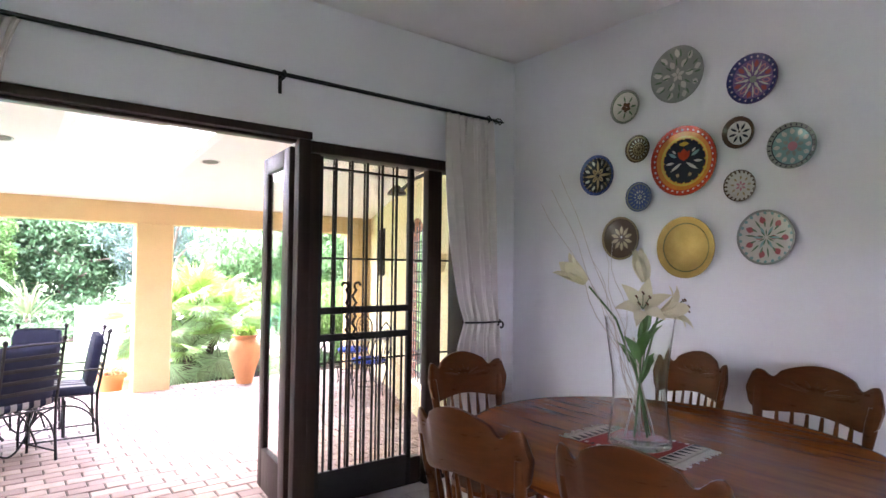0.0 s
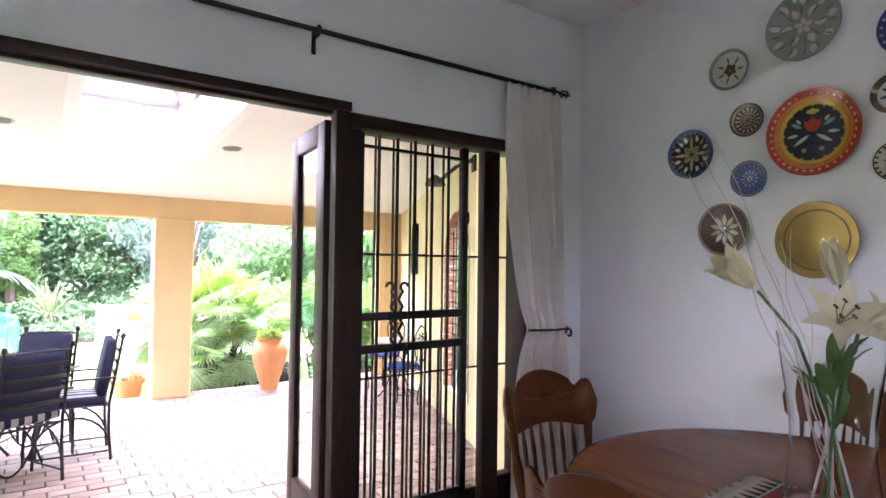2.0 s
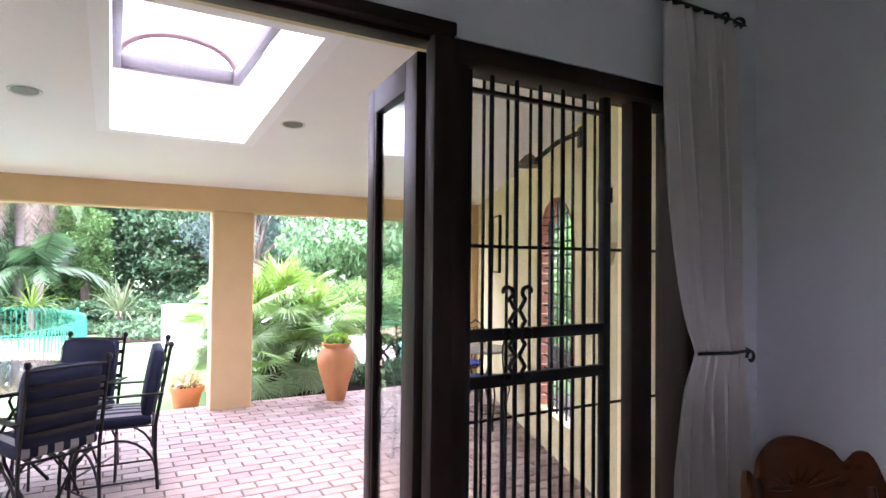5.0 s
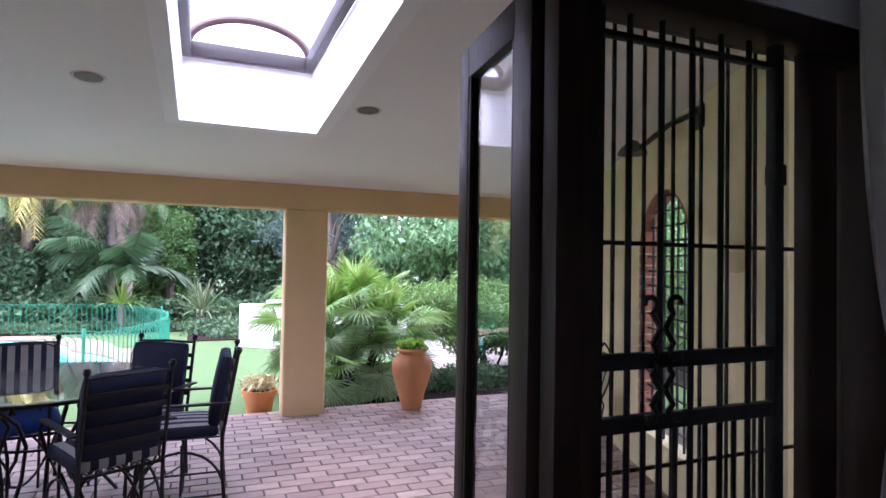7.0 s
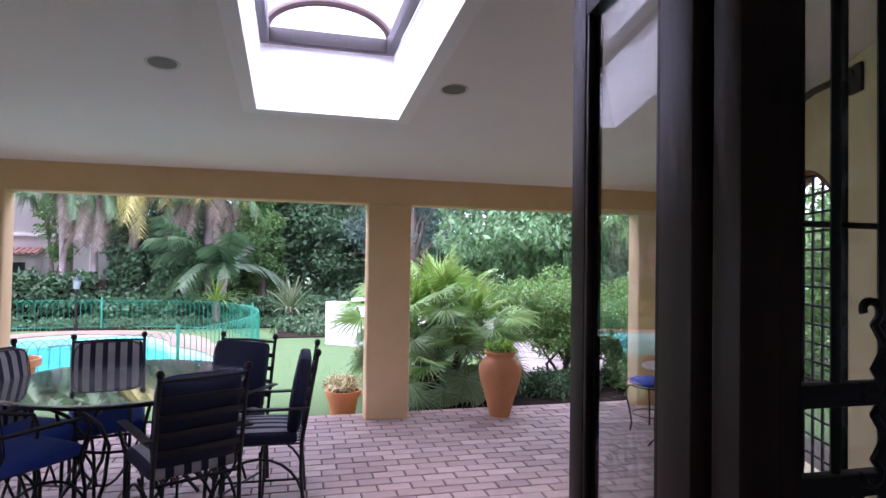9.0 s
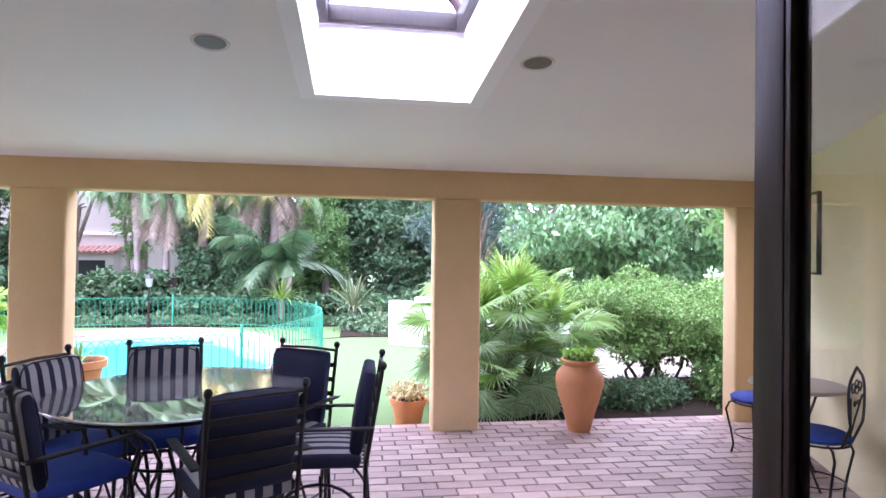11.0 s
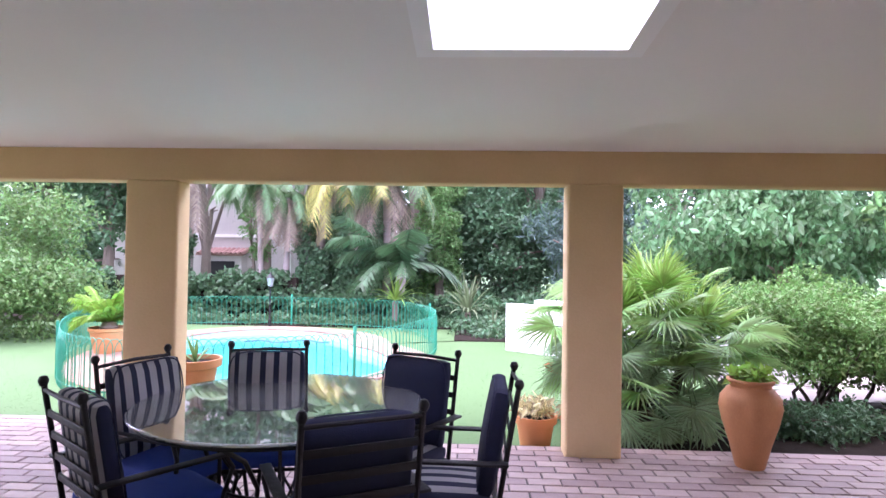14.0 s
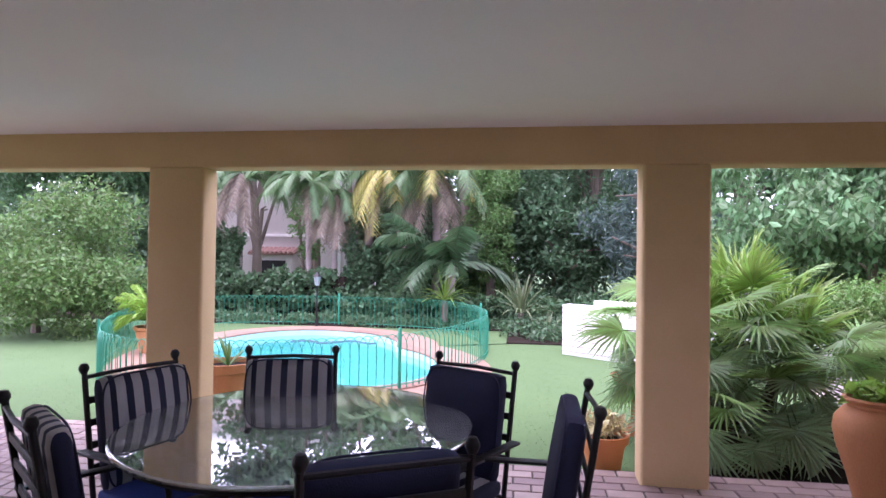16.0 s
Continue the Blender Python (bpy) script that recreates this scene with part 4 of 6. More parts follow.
def door_leaf(label, x0, y0, x1, y1):
    """One folding leaf, standing open, from its hinge side to its free side."""
    a, b = Vector((x0, y0, 0)), Vector((x1, y1, 0))
    w = (b - a).length
    leaf = thing("door_leaf", label, "door", Matrix.Translation((x0, y0, 0.15)) @ Matrix.Rotation(math.atan2(y1 - y0, x1 - x0), 4, "Z"), "folding door leaves")
    top, s, f = 2.01, 0.105, 0.08
    for u0, u1 in ((0, s), (w - f, w)):
        part("stile", boxed(u0, u1, -0.021, 0.021, 0, top, 0.005), WOOD_DARK, leaf)
    part("top_rail", boxed(s, w - f, -0.021, 0.021, top - 0.10, top, 0.004), WOOD_DARK, leaf)
    part("bottom_rail", boxed(s, w - f, -0.021, 0.021, 0, 0.24, 0.004), WOOD_DARK, leaf)
    part("pane", boxed(s, w - f, -0.003, 0.003, 0.24, top - 0.10), CLEAR, leaf, "clear glass pane").visible_shadow = False
    for v in (-1, 1):
        for u in (s, w - f - 0.014):
            part("bead", boxed(u, u + 0.014, v * 0.012 - 0.006, v * 0.012 + 0.006, 0.24, top - 0.10, 0.002), WOOD_DARK, leaf)
    bolt = part("bolt", tubed([(w + 0.012, -0.02, top - 0.16), (w + 0.012, -0.02, top - 0.01)], 0.007, 6), IRON, leaf, "black iron door bolt")
    part("bolt_knob", tubed([(w - 0.004, -0.02, top - 0.13), (w + 0.04, -0.035, top - 0.13)], 0.006, 6), IRON, bolt)
    for z in (0.2, 1.0, 1.8):
        part("hinge", tubed([(-0.01, -0.024, z), (-0.01, -0.024, z + 0.1)], 0.010, 8), IRON, leaf)
    return leaf


door_leaf("dark stained folding glass door leaf standing open", -0.062, 0.090, -0.012, 0.615)

# ---- curtain rod and curtains ----
ROD_Y, ROD_Z = -0.055, 2.500
rod = thing("curtain_rod", "thin black wrought-iron curtain rod with caged finials", "curtain rod")
part("rod", tubed([(-1.84, ROD_Y, ROD_Z), (1.295, ROD_Y, ROD_Z)], 0.011, 10), IRON, rod)
for x in (-1.77, -0.185, 1.25):
    br = part("bracket", tubed([(x, 0.0, ROD_Z - 0.02), (x, ROD_Y, ROD_Z - 0.018)], 0.008, 6), IRON, rod)
    part("bracket_plate", boxed(x - 0.01, x + 0.01, -0.006, 0.0, ROD_Z - 0.09, ROD_Z + 0.02, 0.002), IRON, br)
    part("ring", tubed([(x + 0.022 * 0, ROD_Y + 0.02 * math.cos(a), ROD_Z + 0.02 * math.sin(a)) for a in (k * 0.6283 for k in range(10))], 0.006, 5, True), IRON, rod)
for x, s in ((1.295, 1), (-1.84, -1)):
    fin = part("finial", tubed([(x, ROD_Y, ROD_Z), (x + s * 0.10, ROD_Y, ROD_Z)], [0.010, 0.004], 6), IRON, rod, "open caged iron finial")
    for k in range(4):
        a0 = k * math.pi / 2
        part("cage_wire", tubed([(x + s * (0.01 + 0.075 * t), ROD_Y + 0.024 * math.sin(math.pi * t) * math.cos(a0 + 2.2 * t), ROD_Z + 0.024 * math.sin(math.pi * t) * math.sin(a0 + 2.2 * t)) for t in (i / 8 for i in range(9))], 0.004, 5), IRON, fin)


def curtain(label, mirror, top, gather, bow):
    """A pleated curtain, drawn in by a holdback."""
    random.seed(51)
    bm = bmesh.new()
    rows, cols, grid = 70, 90, []
    phase = [random.uniform(0, 6.28) for _ in range(5)]
    for i in range(rows + 1):
        z = 2.488 - (2.488 - 0.15) * i / rows
        if z > 1.146:
            q = (2.515 - z) / (2.515 - 1.146)
            l, r = top + gather * max(q, 0) ** bow, 1.275 + 0.055 * q ** 2
            thick = 0.030 + 0.02 * math.sin(3.14 * q)
        else:
            q = (1.146 - z) / 1.0
            l, r = 1.04 - 0.075 * min(q * 2.2, 1) ** 0.7, 1.33 + 0.07 * min(q * 1.8, 1)
            thick = 0.03 + 0.02 * min(q * 2, 1)
        row = []
        for j in range(cols + 1):
            s = j / cols
            head = min(1, (2.515 - z) / 0.10)
            wave = 0.55 * math.sin(2 * math.pi * 6.5 * s + phase[0] + 0.25 * math.sin(3 * z)) + 0.3 * math.sin(2 * math.pi * 11 * s + phase[1] + 0.9 * z) + 0.25 * math.sin(2 * math.pi * 3 * s + phase[2] - 0.7 * z)
            pinch = 0.35 + 0.65 * head
            pull = math.exp(-((z - 1.146) / 0.10) ** 2)
            x = l + (r - l) * (s + 0.012 * math.sin(2 * math.pi * 6.5 * s + 1.2))
            y = -0.062 + thick * wave * pinch * (1 - 0.45 * pull) - 0.02 * pull
            row.append(bm.verts.new((mirror(x), y, z)))
        grid.append(row)
    for a, b in zip(grid, grid[1:]):
        for j in range(cols):
            bm.faces.new((a[j], a[j + 1], b[j + 1], b[j]))
    bmesh.ops.recalc_face_normals(bm, faces=bm.faces)
    me = finish(bm, "curtain", CURTAIN)
    ob = tagged(new("curtain", me), label, "curtain", "door curtains")
    mod = ob.modifiers.new("thick", "SOLIDIFY")
    mod.thickness = 0.004
    return ob


curtain("cream cloth curtain tied back beside the patio door", lambda x: x, 0.885, 0.155, 2.2)
curtain("cream cloth curtain gathered at the far end of the rod", lambda x: -0.42 - x, 0.845, 0.195, 0.45)
for mirror in (lambda x: x, lambda x: -0.42 - x):
    hold = thing("curtain_holdback", "black iron curtain holdback with a curled end", "holdback", group="curtain holdbacks")
    part("arm", tubed([(mirror(1.03), -0.10, 1.15), (mirror(1.20), -0.125, 1.146), (mirror(1.33), -0.11, 1.146), (mirror(1.365), -0.06, 1.15), (mirror(1.37), 0.0, 1.16)], 0.0065, 8), IRON, hold)
    part("curl", tubed([(mirror(1.325 - 0.028 * math.cos(a) * (1 - a / 9)), -0.118, 1.12 + 0.03 * math.sin(a) * (1 - a / 9)) for a in (k * 0.35 for k in range(17))], 0.0065, 6), IRON, hold)
    part("wall_plate", boxed(min(mirror(1.36), mirror(1.385)), max(mirror(1.36), mirror(1.385)), -0.006, 0.0, 1.10, 1.22, 0.003), IRON, hold)

# ---- wall plates ----
def paint(name, c, rough=0.2):
    return mat(name, tuple(v * 0.75 for v in c), c, 45, rough, 0.05, 160, coat=0.4)


P = {
    "grey": paint("plate_sage_grey", (0.26, 0.28, 0.25)), "pale": paint("plate_cream", (0.56, 0.54, 0.47)), "navy": paint("plate_navy", (0.03, 0.035, 0.13)),
    "violet": paint("plate_violet", (0.17, 0.10, 0.24)), "pink": paint("plate_pink", (0.50, 0.22, 0.26)), "teal": paint("plate_teal", (0.20, 0.36, 0.34)),
    "red": paint("plate_red", (0.50, 0.05, 0.02)), "orange": paint("plate_orange", (0.62, 0.20, 0.03)), "black": paint("plate_black", (0.02, 0.022, 0.035)),
    "brown": paint("plate_brown", (0.10, 0.06, 0.035)), "tan": paint("plate_tan", (0.36, 0.27, 0.15)), "blue": paint("plate_blue", (0.07, 0.10, 0.27)),
    "green": paint("plate_green", (0.10, 0.17, 0.10)), "yellow": paint("plate_yellow", (0.62, 0.42, 0.06)), "olive": paint("plate_olive", (0.15, 0.14, 0.07)),
    "rose": paint("plate_rose", (0.34, 0.08, 0.09)),
    "brass": mat("aged_brass", (0.20, 0.13, 0.035), (0.36, 0.26, 0.09), 14, 0.38, 0.2, 150, metal=0.9),
}


def petals(n, r0, r1, width, lift, turn=0.0, shape=0.5):
    bm = bmesh.new()
    for k in range(n):
        a = turn + 2 * math.pi * k / n
        o, s = Vector((math.cos(a), math.sin(a), 0)), Vector((-math.sin(a), math.cos(a), 0))
        mid = r0 + (r1 - r0) * shape
        pts = [o * r0, o * (r0 + mid) / 2 + s * width * 0.38, o * mid + s * width * 0.5, o * (r1 + mid) / 2 + s * width * 0.36, o * r1, o * (r1 + mid) / 2 - s * width * 0.36, o * mid - s * width * 0.5, o * (r0 + mid) / 2 - s * width * 0.38]
        bm.faces.new([bm.verts.new((p.x, p.y, lift)) for p in pts])
    return bm


def ring(r0, r1, lift, n=40):
    bm = bmesh.new()
    loops = []
    for i in range(7):
        q = r0 + (r1 - r0) * i / 6
        loops.append([bm.verts.new((q * math.cos(2 * math.pi * k / n), q * math.sin(2 * math.pi * k / n), lift)) for k in range(n)])
    for a, b in zip(loops, loops[1:]):
        for k in range(n):
            bm.faces.new((a[k], a[(k + 1) % n], b[(k + 1) % n], b[k]))
    bmesh.ops.recalc_face_normals(bm, faces=bm.faces)
    return bm


def wall_plate(label, y, z, d, base, rings, motifs):
    """A round plate hung on the wall. rings: inner, outer (of the radius), colour. motifs: count, inner, outer, width, colour, turn."""
    r = d / 2
    t = thing("wall_plate", label, "plate", Matrix.Translation((1.55, y, z)) @ Matrix.Rotation(radians(-90), 4, "Y"), "plates on the wall")
    depth = 0.030
    part("dish", lathed([(0, 0.0), (r * 0.55, 0.0), (r * 0.62, 0.004), (r, depth - 0.004), (r * 1.0, depth), (r * 0.97, depth), (r * 0.66, 0.012), (0, 0.010)], 44), P[base], t)

    def lift(q):
        return 0.0125 if q < 0.66 else 0.0125 + (depth - 0.012) * (q - 0.66) / 0.31

    for r0, r1, c in rings:
        bm = ring(r * r0, r * r1, 0)
        for v in bm.verts:
            v.co.z = lift(v.co.xy.length / r) + 0.0004
        part("painted_band", bm, P[c], t)
    for i, (n, r0, r1, w, c, turn) in enumerate(motifs):
        bm = petals(1, r * r0, r * r1, r * w, 0)
        for v in bm.verts:
            v.co.z = lift(v.co.xy.length / r) + 0.0018 + 0.0002 * i
        motif = finish(bm, "painted_motif", P[c])
        for k in range(n):
            part("painted_motif", motif, None, t, m=Matrix.Rotation(turn + 2 * math.pi * k / n, 4, "Z"))
    return t


wall_plate("large sage grey plate with scrolling leaf pattern", -1.262, 2.552, 0.305, "grey", [(0.94, 1.0, "grey")], [(9, 0.62, 0.92, 0.2, "pale", 0), (13, 0.60, 0.9, 0.07, "green", 0.3), (6, 0.28, 0.6, 0.2, "pale", 0.5), (8, 0.3, 0.62, 0.06, "green", 0.1), (5, 0.02, 0.26, 0.14, "pale", 0)])
wall_plate("violet and white plate with flower pattern", -1.654, 2.430, 0.244, "violet", [(0.78, 0.98, "navy"), (0.0, 0.14, "grey")], [(22, 0.80, 0.93, 0.13, "violet", 0), (22, 0.83, 0.91, 0.06, "pale", 0), (12, 0.22, 0.74, 0.07, "pale", 0), (6, 0.34, 0.72, 0.22, "pink", 0.26), (6, 0.40, 0.66, 0.12, "violet", 0.26), (6, 0.46, 0.76, 0.18, "rose", 0.79), (6, 0.14, 0.40, 0.12, "pale", 0.52)])
wall_plate("small pale green plate with a dark flower", -0.937, 2.445, 0.196, "pale", [(0.9, 1.0, "grey"), (0.86, 0.9, "green")], [(5, 0.02, 0.34, 0.26, "brown", 0.4), (7, 0.3, 0.7, 0.12, "green", 0.2)])
wall_plate("small grey plate with a white star flower", -1.588, 2.179, 0.158, "grey", [(0.74, 1.0, "brown"), (0.0, 0.74, "pale")], [(8, 0.18, 0.68, 0.16, "black", 0.2), (1, 0, 0.15, 0.15, "brown", 0)])
wall_plate("teal plate with a coral centre rosette", -1.829, 2.076, 0.212, "teal", [(0.84, 1.0, "grey"), (0.80, 0.84, "black"), (0.0, 0.2, "pink")], [(26, 0.84, 0.98, 0.07, "black", 0), (12, 0.5, 0.78, 0.2, "pale", 0), (12, 0.55, 0.74, 0.10, "teal", 0), (8, 0.2, 0.46, 0.16, "grey", 0.2)])
wall_plate("small brown patterned plate", -1.020, 2.187, 0.158, "brown", [(0.8, 0.88, "tan"), (0.4, 0.46, "tan")], [(16, 0.5, 0.76, 0.09, "pale", 0), (10, 0.12, 0.36, 0.1, "tan", 0)])
wall_plate("large red and orange plate with dark folk flower centre", -1.296, 2.080, 0.372, "orange", [(0.84, 1.0, "red"), (0.66, 0.72, "yellow"), (0.0, 0.64, "black")], [(34, 0.86, 0.92, 0.08, "pale", 0), (16, 0.60, 0.68, 0.07, "yellow", 0), (1, 0.42, 0.56, 0.30, "yellow", 0.0), (1, 0.0, 0.36, 0.26, "red", 0.0), (1, 0.02, 0.34, 0.14, "red", 0.55), (1, 0.02, 0.34, 0.14, "red", -0.55), (1, 0.26, 0.54, 0.10, "teal", 1.05), (1, 0.26, 0.54, 0.10, "teal", -1.05), (1, 0.34, 0.50, 0.07, "pale", 0.8), (1, 0.34, 0.50, 0.07, "pale", -0.8), (1, 0.08, 0.50, 0.09, "pale", 2.15), (1, 0.08, 0.50, 0.09, "pale", -2.15), (1, 0.30, 0.56, 0.08, "pale", 1.65), (1, 0.30, 0.56, 0.08, "pale", -1.65), (1, 0.38, 0.50, 0.12, "tan", 2.7), (1, 0.38, 0.50, 0.12, "tan", -2.7)])
wall_plate("navy plate with a gold and white star", -0.737, 2.069, 0.246, "navy", [(0.88, 1.0, "blue"), (0.0, 0.84, "black")], [(4, 0.04, 0.78, 0.14, "tan", 0), (4, 0.08, 0.44, 0.22, "tan", 0.785), (8, 0.52, 0.80, 0.15, "pale", 0.39), (8, 0.56, 0.76, 0.08, "black", 0.39), (4, 0.50, 0.80, 0.10, "tan", 0.785), (4, 0.14, 0.36, 0.06, "brown", 0.785), (24, 0.80, 0.86, 0.06, "tan", 0)])
wall_plate("small blue plate with speckled pattern", -1.028, 1.912, 0.168, "blue", [(0.86, 0.93, "grey")], [(18, 0.56, 0.82, 0.07, "grey", 0), (12, 0.26, 0.5, 0.07, "pale", 0), (6, 0.04, 0.2, 0.08, "pale", 0)])
wall_plate("small cream plate with brown sprigs", -1.594, 1.916, 0.156, "pale", [(0.94, 1.0, "brown")], [(20, 0.78, 0.96, 0.13, "brown", 0), (9, 0.4, 0.66, 0.12, "tan", 0), (6, 0.06, 0.34, 0.14, "pink", 0)])
wall_plate("dark wooden plate with an inlaid pale flower", -0.907, 1.681, 0.250, "brown", [(0.9, 1.0, "tan"), (0.86, 0.92, "brown")], [(10, 0.16, 0.6, 0.17, "tan", 0), (1, 0, 0.12, 0.12, "pale", 0)])
wall_plate("large plain aged brass tray with a raised rim", -1.307, 1.620, 0.326, "brass", [(0.76, 0.80, "olive")], [])
wall_plate("white plate with pomegranate and leaf pattern", -1.712, 1.659, 0.262, "pale", [(0.92, 1.0, "grey")], [(22, 0.82, 0.94, 0.12, "teal", 0), (7, 0.50, 0.78, 0.22, "rose", 0.2), (14, 0.36, 0.74, 0.07, "green", 0.1), (2, 0.10, 0.40, 0.17, "rose", 1.57), (6, 0.10, 0.46, 0.10, "teal", 0.5), (9, 0.05, 0.3, 0.05, "green", 0.0)])
bpy.context.view_layer.update()

# ---- dining table, chairs, vase ----
TX, TY, TZ = 0.53, -1.79, 0.90
table = thing("dining_table", "polished oval oak dining table on a turned pedestal", "table", pose(TX, TY, FLOOR_IN))
H = TZ - FLOOR_IN
part("tabletop", lathed([(0, H - 0.030), (0.93, H - 0.030), (0.985, H - 0.026), (1.0, H - 0.014), (0.985, H - 0.003), (0.965, H), (0.95, H), (0.5, H), (0.0, H)], 72, squash=(0.665, 0.74)), OAK, table)
part("apron", lathed([(0.80, H - 0.10), (0.82, H - 0.03), (0.76, H - 0.03), (0.78, H - 0.10), (0.80, H - 0.10)], 48, squash=(0.665, 0.74)), OAK, table)
part("pedestal", lathed([(0.12, 0.08), (0.14, 0.16), (0.08, 0.24), (0.11, 0.40), (0.07, 0.55), (0.13, H - 0.05), (0.2, H - 0.03)], 24), OAK, table)
for k in range(4):
    a = math.pi / 4 + k * math.pi / 2
    part("foot", tubed([(0.08 * math.cos(a), 0.08 * math.sin(a), 0.17), (0.28 * math.cos(a), 0.28 * math.sin(a), 0.12), (0.44 * math.cos(a), 0.44 * math.sin(a), 0.035)], [0.05, 0.042, 0.034], 8), OAK, table)


def pressback_chair():
    """Faces +y; the back stands at -y."""
    c = thing("dining_chair", "red-brown oak dining chair with carved crest rail and turned spindles", "chair", group="chairs round the dining table")
    bm = bmesh.new()
    lathe(bm, [(0, 0.425), (0.19, 0.425), (0.215, 0.437), (0.21, 0.452), (0.17, 0.456), (0, 0.444)], 32, squash=(1.0, 0.98))
    part("seat", bm, OAK_CHAIR, c)
    turned = [(0.012, 0), (0.017, 0.04), (0.013, 0.08), (0.020, 0.20), (0.015, 0.26), (0.021, 0.30), (0.018, 0.43)]
    for sx in (-1, 1):
        for sy in (-1, 1):
            top, foot = Vector((sx * 0.14, sy * 0.13, 0.43)), Vector((sx * 0.19, sy * 0.19, 0))
            pts = [foot + (top - foot) * (z / 0.43) for _, z in turned]
            part("leg", tubed(pts, [r for r, _ in turned], 10), OAK_CHAIR, c)
    for s in (-1, 1):
        part("stretcher", tubed([(s * 0.175, -0.175, 0.14), (s * 0.175, 0, 0.14), (s * 0.175, 0.175, 0.14)], [0.009, 0.014, 0.009], 8), OAK_CHAIR, c)
        part("stretcher", tubed([(-0.17, s * 0.17, 0.20), (0, s * 0.17, 0.20), (0.17, s * 0.17, 0.20)], [0.009, 0.014, 0.009], 8), OAK_CHAIR, c)

    def back(x, z):
        return Vector((x, -0.185 - 0.20 * (z - 0.44) - 0.05 * (1 - (x / 0.22) ** 2) + 0.02, z))
    for s in (-1, 1):
        pts = [back(s * (0.165 + 0.035 * q), 0.44 + 0.40 * q) for q in (0, 0.12, 0.2, 0.45, 0.6, 0.8, 1.0)]
        part("back_post", tubed(pts, [0.015, 0.019, 0.014, 0.021, 0.015, 0.020, 0.017], 10), OAK_CHAIR, c)
    for k in range(6):
        x = -0.115 + 0.046 * k
        pts = [back(x * (1 + 0.12 * q), 0.44 + 0.32 * q) for q in (0, 0.2, 0.5, 0.75, 1.0)]
        part("spindle", tubed(pts, [0.006, 0.010, 0.007, 0.010, 0.006], 8), OAK_CHAIR, c)
    # crest rail: curved, with ears and a raised middle
    bm = bmesh.new()
    n, last = 40, None
    for i in range(n + 1):
        x = -0.232 + 0.464 * i / n
        q = abs(x) / 0.232
        top = 0.905 + 0.048 * math.cos(min(q / 0.62, 1) * math.pi / 2) ** 0.8 + 0.010 * math.exp(-((q - 0.88) / 0.09) ** 2)
        if 0.55 < q < 0.78:
            top -= 0.016 * math.sin((q - 0.55) / 0.23 * math.pi)
        low = 0.752 + 0.03 * max(0, (q - 0.72) / 0.28) + 0.012 * math.cos(q * 3.1)
        if q > 0.9:
            e = math.sqrt(max(0, 1 - ((q - 0.9) / 0.1) ** 2))
            m_ = (top + low) / 2
            top, low = m_ + (top - m_) * max(e, 0.25), m_ + (low - m_) * max(e, 0.25)
        row = []
        for z, dy in ((low, 0.009), (low + 0.012, 0.013), (top - 0.014, 0.012), (top, 0.006), (top, -0.006), (top - 0.014, -0.012), (low + 0.012, -0.013), (low, -0.009)):
            p = back(x, z)
            row.append(bm.verts.new((p.x, p.y + dy, p.z)))
        if last:
            for j in range(8):
                bm.faces.new((last[j], last[(j + 1) % 8], row[(j + 1) % 8], row[j]))
        else:
            bm.faces.new(row)
        last = row
    bm.faces.new(last[::-1])
    bmesh.ops.recalc_face_normals(bm, faces=bm.faces)
    crest = part("crest_rail", bm, OAK_CHAIR, c, "carved crest rail with rounded ears")
    for k in range(7):
        a = (k - 3) * 0.42
        x0, z0 = 0.03 * math.sin(a), 0.845 + 0.01 * math.cos(a)
        x1, z1 = (0.05 + 0.045 * abs(math.sin(a))) * math.sin(a) * 1.4, 0.85 + 0.045 * math.cos(a)
        part("carving", tubed([back(x0, z0) + Vector((0, 0.012, 0)), back((x0 + x1) / 2, (z0 + z1) / 2) + Vector((0, 0.0135, 0)), back(x1, z1) + Vector((0, 0.012, 0))], [0.002, 0.005, 0.002], 6), OAK_CHAIR, crest)
    return c


first = pressback_chair()
# crest middle (x, y) and the way the chair faces, in degrees from +y
seats = [(0.44, -0.80, 172), (-0.295, -1.68, -82), (-0.215, -2.18, -79), (1.36, -1.46, 82), (1.33, -1.99, 80)]
for i, (x, y, a) in enumerate(seats):
    m = pose(x, y, FLOOR_IN, 0, 0, a) @ Matrix.Translation((0, 0.285, 0)) @ Matrix.Diagonal((0.91, 1, 1.012, 1))
    if i == 0:
        first.matrix_basis = m
    else:
        # the last one is a wider carver chair
        copy_thing(first, m @ Matrix.Diagonal((1.40 if i == 4 else 1.10 if i < 3 else 1.0, 1, 1, 1)))

